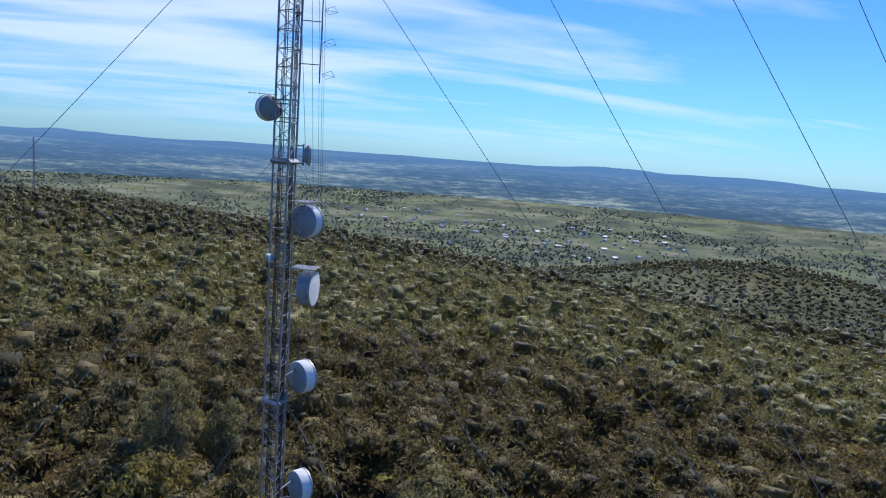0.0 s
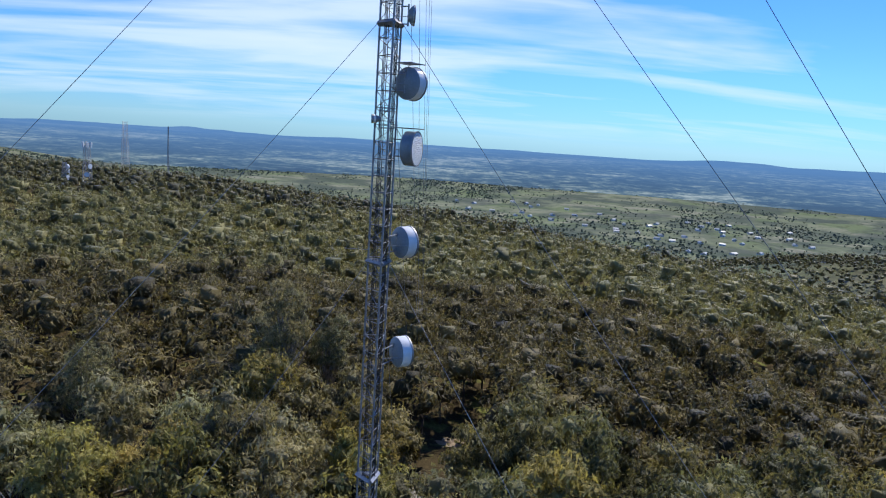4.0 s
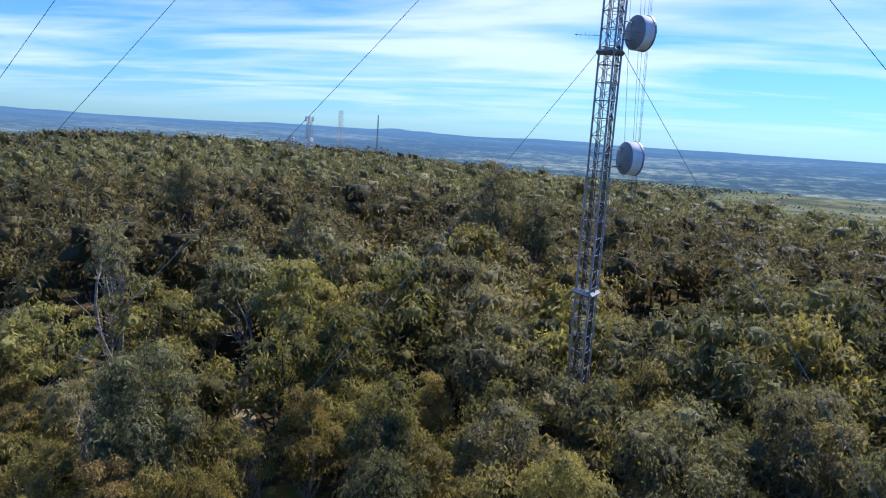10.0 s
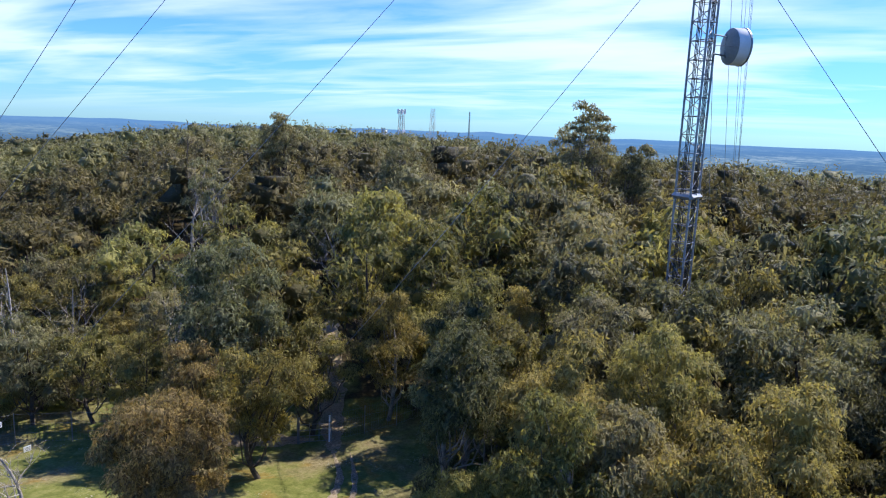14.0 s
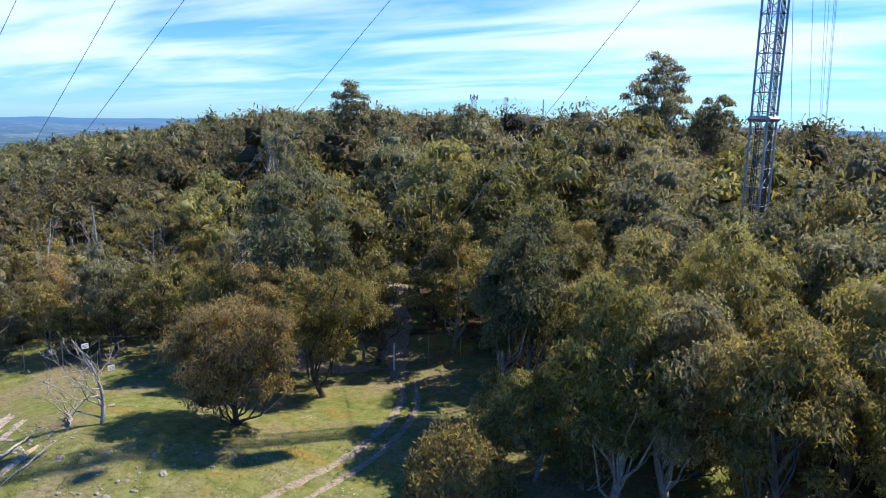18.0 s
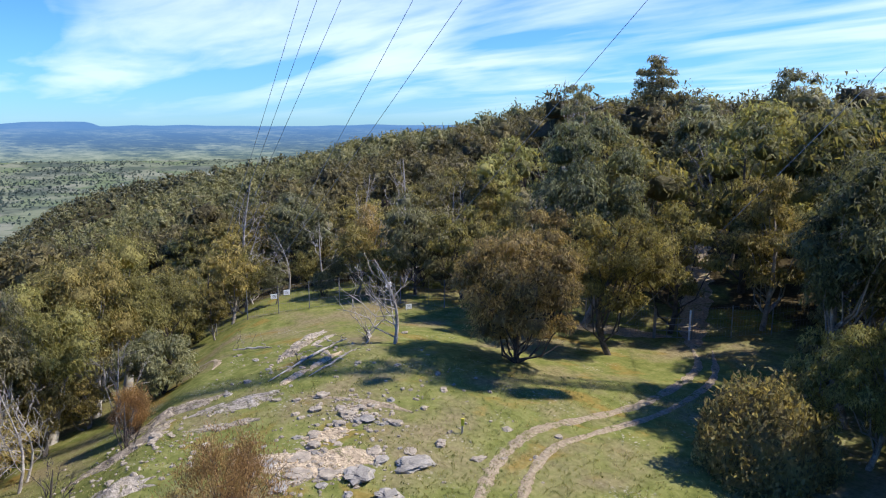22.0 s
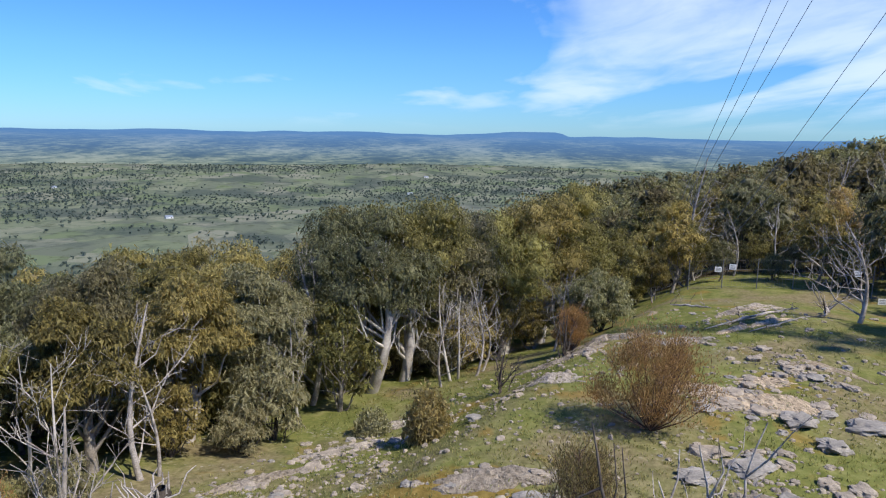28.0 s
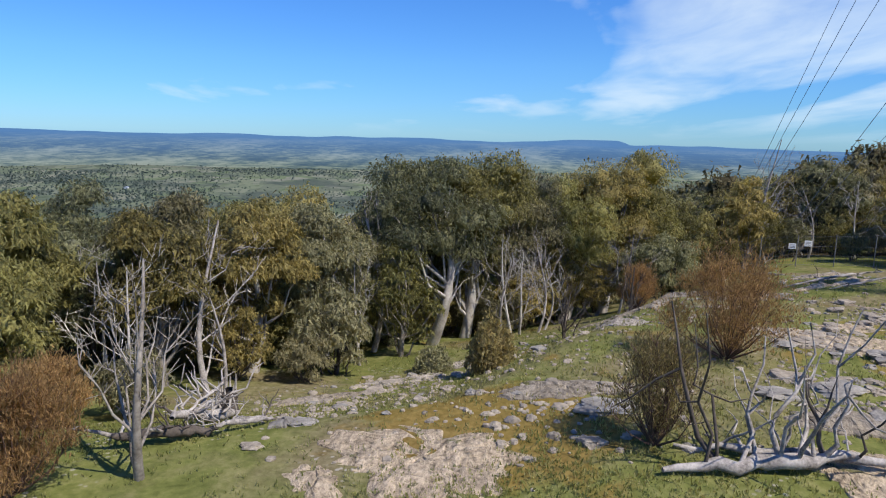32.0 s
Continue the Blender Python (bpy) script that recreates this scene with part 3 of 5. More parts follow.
def gum_shape(seed, height=14.0, spread=4.2, lean=0.0, bare=0.38, clumps=17, girth=1.0, dead=False, apart=0.62):
    """Wood of a gum tree as tubes, and the places of its leaf clumps in a tall uneven crown."""
    r = np.random.default_rng(seed)
    wood = Soup()
    base_r = (0.012 * height + 0.05) * girth
    zc, rz = height * (1 + bare) / 2, height * (1 - bare) / 2
    centres = []
    gap = apart * spread
    for _ in range(1500):
        p = r.normal(size=3)
        p /= np.linalg.norm(p)
        p *= r.uniform(0.35, 0.92)
        wide = 1.0 - 0.25 * max(0.0, p[2])
        q = np.array([p[0] * spread * wide + lean * height * 0.5, p[1] * spread * wide, zc + p[2] * rz * 0.92])
        if all(np.linalg.norm((q - c) * (1, 1, 1.2)) > gap for c in centres):
            centres.append(q)
            gap = apart * spread if len(centres) < clumps * 0.6 else apart * 0.73 * spread
        if len(centres) >= clumps:
            break
    centres = np.array(sorted(centres, key=lambda c: c[2]))
    steps = np.linspace(0, 1, 8)
    sway = r.normal(size=(2,)) * 0.06 * height
    spine = np.stack([lean * height * 0.55 * steps**1.5 + sway[0] * np.sin(steps * 3.0), sway[1] * np.sin(steps * 4.1), -0.4 + steps * height * (0.95 if dead else 0.80)], 1)
    wood.tube(spine, base_r * np.linspace(1.25, 0.22, 8), 6)
    for c in centres:
        t = np.clip((c[2] / height - r.uniform(0.16, 0.34)) / 0.8, bare * 0.75, 0.9)
        i = min(int(t * 7), 6)
        start = spine[i] + (spine[i + 1] - spine[i]) * (t * 7 - i)
        rr = base_r * 0.5 * (1.1 - t)
        way = c - start
        m1 = start + way * 0.35 + np.array([way[0] * 0.12, way[1] * 0.12, -0.06 * np.linalg.norm(way)]) + r.normal(size=3) * 0.05 * spread
        m2 = start + way * 0.7 + r.normal(size=3) * 0.06 * spread
        wood.tube([start, m1, m2, c], [rr, rr * 0.75, rr * 0.5, 0.02], 5 if dead else 4)
        for q in range(5 if dead else 1):
            ln = spread * r.uniform(0.25, 0.5)
            b = (m1, m2, m2, c, c)[q]
            d = way / (np.linalg.norm(way) + 1e-6) + r.normal(size=3) * 0.55 + np.array([0, 0, 0.35])
            e = b + d / np.linalg.norm(d) * ln
            mid_ = (b + e) / 2 + r.normal(size=3) * 0.1 * ln
            wood.tube([b, mid_, e], [rr * 0.4, rr * 0.25, 0.008], 4 if dead else 3)
            if dead:
                for _ in range(2):
                    e2 = mid_ + (e - mid_) * 0.5 + r.normal(size=3) * 0.3 * ln + np.array([0, 0, 0.15 * ln])
                    wood.tube([mid_, e2], [rr * 0.16 + 0.004, 0.005], 4)
    return wood, centres


TREE_KINDS = []


def tree_kind(name, seed, height, spread, leaf, bark, leaf_size=0.42, per=34, clump=0.34, bare=0.26, clumps=22, droop=0.6, label="gum tree", lean=0.0, core=0.56, lump_n=3, apart=0.62, girth=1.0):
    wood, tips = gum_shape(seed, height, spread, lean, bare, clumps, girth, apart=apart)
    v, f = leafy(tips, np.random.default_rng(seed).uniform(0.75, 1.25, len(tips)) * clump * spread, per, leaf_size, droop, seed, 0.8, core, lump_n)
    root = new(name)
    part("trunk", wood.mesh("trunk", True), bark, root)
    part("crown", mesh_from("crown", v, f, True), leaf, root)
    tagged(root, label, "tree", "gum trees on the hill")
    return root


def both(seed, height, spread, leaf, bark, label, **more):
    """The same tree twice: finely leaved for close by, coarser for further off."""
    fine = tree_kind("gum_tree", seed, height, spread, leaf, bark, leaf_size=0.23, per=205, core=0.54, label=label, **more)
    coarse = tree_kind("gum_tree", seed, height, spread, leaf, bark, leaf_size=0.36, per=62, label=label, **more)
    return fine, coarse


KINDS = [
    both(11, 12.5, 3.8, LEAF, BARK, "tall gum tree with an olive green crown"),
    both(12, 11.5, 4.2, LEAF, BARK_DARK, "broad gum tree with an olive brown crown", bare=0.16, clumps=26),
    both(13, 13.5, 3.6, LEAF_GREY, BARK, "tall grey-green gum tree with a pale trunk", bare=0.30),
    both(14, 10.2, 3.7, LEAF, BARK_DARK, "rounded olive gum tree with dense foliage", bare=0.12, clumps=26),
    both(15, 12.0, 4.1, LEAF_GREY, BARK_DARK, "grey-green gum tree with a wide crown", bare=0.2, clumps=24),
    both(16, 12.0, 3.2, LEAF, BARK, "slender gum tree with yellowish leaves", bare=0.25, clumps=20),
]
KINDS_DARK = [
    both(17, 12.4, 3.7, LEAF_DARK, BARK_DARK, "dark green gum tree with a dense crown", bare=0.18, clumps=26),
    both(18, 11.6, 3.5, LEAF_DARK, BARK, "dark olive gum tree with an uneven crown", bare=0.2, clumps=24),
]
USED = set()


def plant(kind, x, y, scale=1.0, turn=None, sink=0.1, stretch=1.0, label=""):
    """One more tree of a kind, standing on the ground."""
    turn = rng.uniform(0, 360) if turn is None else turn
    m = pose(x, y, gz(x, y) - sink, 0, 0, turn) @ Matrix.Diagonal((scale, scale, scale * stretch, 1))
    if kind.name in USED:
        ob = copy_thing(kind, m)
    else:
        USED.add(kind.name)
        kind.matrix_basis = m
        ob = kind
    return tagged(ob, label)


CLEARING = [(-46, 21), (-40.5, 14.3), (-36.5, 11.5), (-33.4, 5.5), (-29.2, 0.8), (-22.8, -2.6), (-18.6, -5.0), (-12.5, -7), (-11.0, -8), (-4, -10), (9, -8), (9, 4), (-1, 15), (-6.5, 22), (-10, 29), (-12.5, 36), (-14.5, 43), (-26, 38.0), (-37, 34), (-47, 27)]
OPENINGS = [(4.5, 66, 5.0), (5.5, 73, 5.0), (8.5, 80, 4.5), (-3.2, 50.5, 2.6), (10.5, 88, 6), (8, 75, 4.5), (-0.2, 50.9, 2.6), (-23, 45, 3.2), (-26, 50, 3), (-30, 55, 3), (-4.7, 62.5, 4.0), (-7, 56, 3), (-4.4, 56.5, 3.4), (7.3, 68, 3.6), (6.6, 61.5, 3.0)]


def inside(poly, x, y):
    hit = False
    for (x0, y0), (x1, y1) in zip(poly, poly[1:] + poly[:1]):
        if (y0 > y) != (y1 > y) and x < (x1 - x0) * (y - y0) / (y1 - y0) + x0:
            hit = not hit
    return hit


def clear(x, y):
    return inside(CLEARING, x, y) or any((x - a) ** 2 + (y - b) ** 2 < r * r for a, b, r in OPENINGS)


def scatter(count, r0, r1, gap, az0, az1, taken, seed):
    """Places at least gap apart in a sector round the eye's line."""
    r = np.random.default_rng(seed)
    cell, grid, out = gap, {}, []
    for x, y in taken:
        grid.setdefault((int(x // cell), int(y // cell)), []).append((x, y))
    for _ in range(count):
        d = math.sqrt(r.uniform(r0 * r0, r1 * r1))
        a = math.radians(r.uniform(az0, az1))
        x, y = EYE_X - math.sin(a) * d, EYE_Y + math.cos(a) * d
        i, j = int(x // cell), int(y // cell)
        if any((x - p) ** 2 + (y - q) ** 2 < gap * gap for u in (-1, 0, 1) for w in (-1, 0, 1) for p, q in grid.get((i + u, j + w), ())):
            continue
        if d < 130 and clear(x, y):
            continue
        grid.setdefault((i, j), []).append((x, y))
        out.append((x, y))
    return out


TAKEN = []


STEMS = [(-28.6, 3.6, 4.8), (-29.6, 4.1, 5.4), (-30.1, 4.4, 4.6), (-29.9, 5.1, 5.0), (-31.0, 5.5, 4.4), (-24.6, -2.2, 4.8), (-18.9, -5.6, 4.6), (-16.6, -7.4, 4.4), (-17.8, -8.8, 4.6), (-32.2, 9.4, 4.6), (-46.0, 33.4, 6.0), (-47.8, 29.6, 6.2), (-49.4, 27.0, 6.0), (-44.4, 35.0, 6.4), (-50.8, 24.8, 6.2)]


def bare_tree(name, x, y, height, spread, seed, mat, label, clumps=9, bare=0.3, lean=0.0, turn=0.0, category="dead tree", girth=0.8):
    wood, tips = gum_shape(seed, height, spread, lean, bare, clumps, girth, True)
    root = new(name)
    root.matrix_basis = pose(x, y, gz(x, y) - 0.05, 0, 0, turn)
    part("trunk", wood.mesh("trunk", True), mat, root)
    TAKEN.append((x, y))
    return tagged(root, label, category)


def special(seed, x, y, height, spread, leaf, bark, label, name="gum_tree", category="tree", **more):
    root = tree_kind(name, seed, height, spread, leaf, bark, label=label, **more)
    root.matrix_basis = pose(x, y, gz(x, y) - 0.1, 0, 0, seed * 37 % 360)
    tagged(root, label, category)
    TAKEN.append((x, y))
    return root


def dome_bush(seed, x, y, height, width, leaf, label, count=9000, size=0.15):
    """One thick dome of fine upright leaf sprays over short stems."""
    r = np.random.default_rng(seed)
    root = new("bush")
    root.matrix_basis = pose(x, y, gz(x, y) - 0.1)
    stems = Soup()
    for i in range(14):
        a, o = r.uniform(0, 6.28), r.uniform(0.2, 0.8)
        stems.tube([(0, 0, 0), (math.cos(a) * o * width * 0.5, math.sin(a) * o * width * 0.5, height * 0.4), (math.cos(a) * o * width, math.sin(a) * o * width, height * (0.9 - 0.5 * o))], [0.06, 0.04, 0.01], 5)
    part("stem", stems.mesh("stem", True), BARK_DARK, root)
    d = r.normal(size=(count, 3))
    d /= np.linalg.norm(d, axis=1)[:, None]
    d[:, 2] = np.abs(d[:, 2])
    a = np.arctan2(d[:, 1], d[:, 0])
    lobe = 1 + 0.10 * np.sin(3 * a + 5 * d[:, 2] + seed) + 0.07 * np.sin(7 * a - 9 * d[:, 2]) + 0.05 * np.sin(13 * a + 17 * d[:, 2])
    p = d * (lobe * r.uniform(0.55, 1.0, count) ** 0.35)[:, None] * np.array([width, width, height])
    p[:, 2] = np.maximum(p[:, 2] * 0.95 + 0.05, 0.05)
    v, f = leaf_quads(p, 0.12, 1, size, -0.9, seed, 1.0, (0.3, 0.5))
    bv, bf = ball(7)
    inner = bv * np.array([width, width, height]) * 0.82
    inner[:, 2] = np.maximum(inner[:, 2], 0.02)
    part("foliage", mesh_from("foliage", np.r_[v, inner], np.r_[f, bf + len(v)]), leaf, root, "dense fine brownish leaves")
    tagged(root, label, "bush")
    TAKEN.append((x, y))


def slope_limit(x, y):
    """How tall the trees grow on the western slope; they get lower down the hill."""
    d = math.hypot(x - EYE_X, y - EYE_Y)
    az = math.degrees(math.atan2(-(x - EYE_X), y - EYE_Y))
    if az < 70:
        return 99.0
    return 10.4 + 1.6 * float(sstep(84, 70, az)) - d * (0.05 + 0.055 * float(sstep(91, 101, az))) - gz(x, y)


# trees that stand out
special(41, -57.3, 88.7, 19.8, 3.0, LEAF_GREY, BARK_DARK, "tall open dark gum tree above the canopy", leaf_size=0.26, per=80, clump=0.26, bare=0.5, clumps=44, core=0.36, apart=0.40)
special(42, -12.7, 85.7, 21.5, 4.2, LEAF_GREY, BARK, "very tall gum tree with an open crown and pale limbs", leaf_size=0.26, per=80, clump=0.20, bare=0.40, clumps=64, core=0.36, apart=0.38)
special(43, -6.5, 88.0, 17.5, 3.0, LEAF_GREY, BARK, "tall gum tree with an open airy crown", leaf_size=0.26, per=80, clump=0.26, bare=0.45, clumps=44, core=0.36, apart=0.40)
special(40, -47.4, 60.9, 16.2, 3.0, LEAF_GREY, DEADWOOD, "thinly leaved gum tree with pale bare limbs", leaf_size=0.24, per=70, clump=0.2, bare=0.4, clumps=30, core=0.2, apart=0.42)
special(39, -33.0, 77.0, 15.5, 3.4, LEAF_GREY, BARK, "tall grey-green gum tree on the skyline", leaf_size=0.26, per=80, clump=0.26, bare=0.4, clumps=40, core=0.35, apart=0.42)
special(44, -2.8, 66.5, 12.4, 1.7, LEAF_GOLD, BARK, "narrow gum tree with golden leaves", leaf_size=0.36, per=80, clump=0.45, bare=0.25)
special(45, 0.6, 46.6, 11.3, 2.9, LEAF_GREY, DEADWOOD, "pale-trunked gum tree before the mast foot", leaf_size=0.28, per=130, bare=0.42)
special(46, -22.8, 26.2, 7.2, 3.2, LEAF_BROWN, BARK_DARK, "dense rounded gum tree with low hanging foliage", leaf_size=0.15, per=200, clump=0.27, bare=0.10, clumps=46, core=0.5, apart=0.46)
special(47, -22.4, 33.5, 9.3, 2.6, LEAF_GOLD, BARK_DARK, "golden olive gum tree beside the gate", leaf_size=0.15, per=260, bare=0.22, clumps=20)
special(48, -26.9, 33.0, 8.4, 2.4, LEAF_BROWN, BARK_DARK, "brownish gum tree behind the clearing", leaf_size=0.15, per=260, bare=0.12, clumps=20)
for i, (x, y, h, w, leaf) in enumerate(((-4.4, 31.4, 11.6, 2.7, LEAF), (-1.6, 28.6, 10.4, 2.3, LEAF_GREY), (1.9, 27.0, 10.0, 2.4, LEAF), (-8.6, 35.6, 11.6, 2.7, LEAF), (4.8, 31.0, 11.0, 2.7, LEAF), (-0.6, 34.4, 11.8, 2.8, LEAF), (-12.4, 41.6, 12.0, 2.9, LEAF))):
    special(170 + i, x, y, h, w, leaf, BARK if i % 2 else BARK_DARK, "rounded bright olive gum tree" if i == 2 else "tall olive gum tree with hanging leaves", leaf_size=0.17, per=200, clump=0.34, bare=0.2, clumps=30, apart=0.52)
for i, (x, y, h, w) in enumerate(((-9.5, 31.8, 11.6, 2.6), (-3.9, 26.8, 10.8, 2.3), (-10.8, 35.8, 11.8, 2.6))):
    special(180 + i, x, y, h, w, LEAF if i % 2 else LEAF_DARK, BARK, "tall gum tree with low hanging foliage" if i == 1 else "tall gum tree with a bare lower trunk", leaf_size=0.17, per=200, clump=0.34, bare=0.16 if i == 1 else 0.36, clumps=26, apart=0.52)
dome_bush(49, -9.9, 25.2, 3.5, 2.35, LEAF_BROWN, "rust-brown domed bush at the wood's edge")
dome_bush(50, -19.6, 2.6, 1.75, 0.72, LEAF_BROWN, "small dense olive bush among stones", 2600, 0.11)
special(51, -47.5, 33.6, 6.4, 2.3, LEAF_BROWN, BARK_DARK, "rust-brown tree behind the fence", leaf_size=0.18, per=160, bare=0.1, clumps=18)
special(52, -35.2, 12.4, 4.0, 1.8, LEAF_GREY, BARK_DARK, "low dark tree at the edge of the clearing", leaf_size=0.13, per=220, bare=0.05, clumps=18)

WEST = [(-29.5, 0.2, 8.4), (-34.2, -0.5, 8.6), (-31.6, 1.8, 8.8), (-35.0, 4.6, 7.8), (-36.4, 7.4, 7.6), (-38.5, 10.0, 8.2), (-25.6, -3.8, 7.2), (-22.6, -5.9, 6.8), (-28.4, -5.4, 7.6), (-23.6, -9.2, 7.2), (-19.2, -7.6, 6.2), (-17.6, -11.5, 6.6), (-37.5, 4.0, 8.6), (-40.6, 12.0, 8.6), (-31.4, -8.6, 8.0), (-26.0, -13.5, 7.6), (-20.0, -15.0, 7.2), (-39.0, -3.0, 9.0)]
for i, (x, y, h) in enumerate(WEST):
    h = min(h * 1.12, slope_limit(x, y) * 1.22) if i < 6 or i in (12, 13) else min(h * 0.92, slope_limit(x, y))
    special(60 + i, x, y, h, h * 0.32, LEAF if i % 3 else LEAF_GREY, PALEBARK if i % 2 or i < 8 else BARK, ("small gum tree with olive leaves and a pale crooked trunk" if i % 2 or i < 8 else "small gum tree with olive leaves and a grey trunk"), leaf_size=0.135, per=370, clump=0.37, bare=0.26, clumps=20, apart=0.52, girth=1.5, core=0.54)

bare_tree("dead_tree", -27.8, 22.1, 5.2, 2.2, 81, DEADWOOD, "leaning dead grey tree with bare forked limbs", 11, 0.2, -0.34, 53.0, girth=0.95)
bare_tree("dead_tree", -58.9, 28.2, 11.5, 2.2, 82, DEADWOOD, "tall bleached dead tree with bare limbs", 9, 0.4)
bare_tree("dead_tree", -51.5, 36.0, 9.5, 2.0, 83, DEADWOOD, "bleached dead tree with a forked top", 7, 0.45)
bare_tree("dead_tree", -44.4, 34.8, 11.0, 1.8, 84, DEADWOOD, "slim dead white tree among dark gums", 8, 0.4)
bare_tree("dead_tree", -66.0, 79.0, 16.5, 3.0, 85, BARK_DARK, "dark dead tree rising over the canopy", 10, 0.5)
bare_tree("dead_tree", -49.6, 62.3, 15.5, 3.0, 86, DEADWOOD, "grey dead tree with a spread of bare limbs", 10, 0.4)
bare_tree("dead_tree", -10.7, -4.3, 4.8, 1.3, 87, BARK, "bare forked tree with crooked grey limbs", 10, 0.10, 0.10, 40.0, girth=0.8)
bare_tree("dead_shrub", -24.0, 5.6, 2.4, 0.8, 88, BARK_DARK, "small bare dark shrub with fine twigs", 12, 0.05, category="dead shrub")
bare_tree("dead_shrub", -27.4, 8.8, 2.6, 0.9, 89, BARK_DARK, "small bare reddish shrub with fine twigs", 12, 0.05, category="dead shrub")
bare_tree("dead_shrub", -38.0, 38.0, 4.4, 2.2, 90, DEADWOOD, "grey leafless spreading shrub", 16, 0.05, category="dead shrub", girth=0.5)
bare_tree("dead_tree", -23.4, 75.1, 9.0, 3.0, 91, DEADWOOD, "broken pale dead tree with long limbs", 9, 0.3, 0.35)
bare_tree("dead_tree", -32.0, 58.0, 10.0, 2.6, 92, DEADWOOD, "pale dead tree with many bare limbs", 10, 0.3)
bare_tree("dead_tree", -45.0, 40.0, 8.0, 2.4, 93, DEADWOOD, "leaning dead tree with pale limbs", 9, 0.3, 0.3)
bare_tree("dead_tree", -27.6, -2.2, 7.5, 1.6, 94, DEADWOOD, "thin dead tree with bleached crooked limbs", 9, 0.25)
bare_tree("dead_tree", -18.6, -5.9, 6.0, 1.7, 95, DEADWOOD, "pale dead tree with long bare limbs", 9, 0.2, -0.15)

bare_tree("dead_tree", -33.5, 40.5, 10.0, 2.6, 96, DEADWOOD, "dead gum tree with long bleached limbs", 10, 0.3)
bare_tree("dead_tree", -38.5, 47.5, 10.5, 2.6, 97, DEADWOOD, "dead gum tree with pale twisted limbs", 10, 0.3)
bare_tree("dead_tree", -45.0, 56.0, 11.5, 2.8, 98, DEADWOOD, "dead gum tree with pale twisted limbs", 10, 0.3)

for i, (x, y, h) in enumerate(STEMS):
    bare_tree("dead_sapling", x, y, min(h, slope_limit(x, y) + 0.6), 0.9 + 0.2 * h, 140 + i, PALEBARK if i % 3 else DEADWOOD, "slender pale bare stem at the wood's edge", 6, 0.3, (0.28, -0.22, 0.1)[i % 3], i * 53.0, "dead tree", 0.55)


def broom_bush(x, y, height, width, seed, label, leaf=None, needles=28):
    """A shrub of many fine upright twigs, thinly needled."""
    r = np.random.default_rng(seed)
    root = new("bush")
    root.matrix_basis = pose(x, y, gz(x, y) - 0.05)
    wood, ends = Soup(), []
    for i in range(34):
        a, o = r.uniform(0, 6.28), r.uniform(0.1, 1.0) ** 0.7
        end = np.array([math.cos(a) * o * width / 2, math.sin(a) * o * width / 2, height * (1.0 - 0.72 * o * o) * r.uniform(0.8, 1.0)])
        mid_ = end * np.array([0.55, 0.55, 0.42]) + r.normal(size=3) * 0.06
        wood.tube([(0, 0, 0), mid_, end], [0.032, 0.016, 0.004], 5)
        for q in range(9):
            s = r.uniform(0.25, 0.95)
            p0 = mid_ + (end - mid_) * s if s > 0.4 else mid_ * (s / 0.4)
            e = p0 + np.array([r.normal() * 0.2, r.normal() * 0.2, r.uniform(0.15, 0.4)]) * height * 0.45
            wood.tube([p0, e], [0.007, 0.003], 4)
            ends += [p0 * 0.4 + e * 0.6, e]
    part("stem", wood.mesh("stem"), TWIG, root, "reddish fine branching twigs")
    v, f = leaf_quads(np.array(ends), 0.11 * height, needles, 0.085, -1.2, seed, 1.0, (0.36, 0.5))
    f4 = v.reshape(-1, 4, 3)
    c = f4.mean(1, keepdims=True)
    axis = (f4[:, 2:3] - f4[:, 0:1]) * 0.5
    thin = (f4[:, 1:2] - f4[:, 3:4]) * 0.5 * 0.36
    v = np.concatenate([c - axis, c + thin, c + axis, c - thin], 1).reshape(-1, 3)
    part("foliage", mesh_from("foliage", v, f), leaf or LEAF_RUST, root, "rust-red fine needles")
    TAKEN.append((x, y))
    tagged(root, label, "bush")


broom_bush(-17.1, 8.8, 3.1, 3.6, 101, "rust-red broom-like bush on stony ground")
broom_bush(-11.4, 5.3, 2.4, 1.9, 102, "thin brown-green bush beside a fallen log", LEAF_BROWN, 12)
broom_bush(-9.9, -6.1, 2.3, 2.2, 103, "rust-brown broom-like bush at the slope's edge")
broom_bush(-13.3, -7.6, 1.8, 1.6, 104, "low rusty bush below a bare tree")

broom_bush(-29.6, 9.6, 2.2, 1.5, 105, "small rusty bush at the edge of the clearing")
dome_bush(53, -22.6, 0.7, 1.0, 0.7, LEAF_GREY, "low grey bush among stones", 1500, 0.10)

near = scatter(12000, 20, 80, 4.5, -52, 104, TAKEN, 3)
near = sorted(near, key=lambda p: math.hypot(p[0] - EYE_X, p[1] - EYE_Y))
for x, y in near:
    d = math.hypot(x - EYE_X, y - EYE_Y)
    az = math.degrees(math.atan2(-(x - EYE_X), y - EYE_Y))
    if d < 23.5:
        continue
    size = 0.62 if x < -14 and y < 14 else (0.68 if az > 44 else 1.0)
    size *= 1.0 + (0.16 if az < 40 and d > 45 else 0.0)
    size *= min(1.0, 0.74 + (d - 23) * 0.02)
    dark = x > 9 and rng.uniform() < 0.75
    k = (KINDS_DARK if dark else KINDS)[int(rng.integers(0, 2 if dark else len(KINDS)))][0 if d < 50 else 1]
    size = min(size * rng.uniform(0.84, 1.04), slope_limit(x, y) / 12.0 * rng.uniform(0.85, 1.0))
    if size > 0.18:
        plant(k, x, y, size, stretch=rng.uniform(0.9, 1.06))


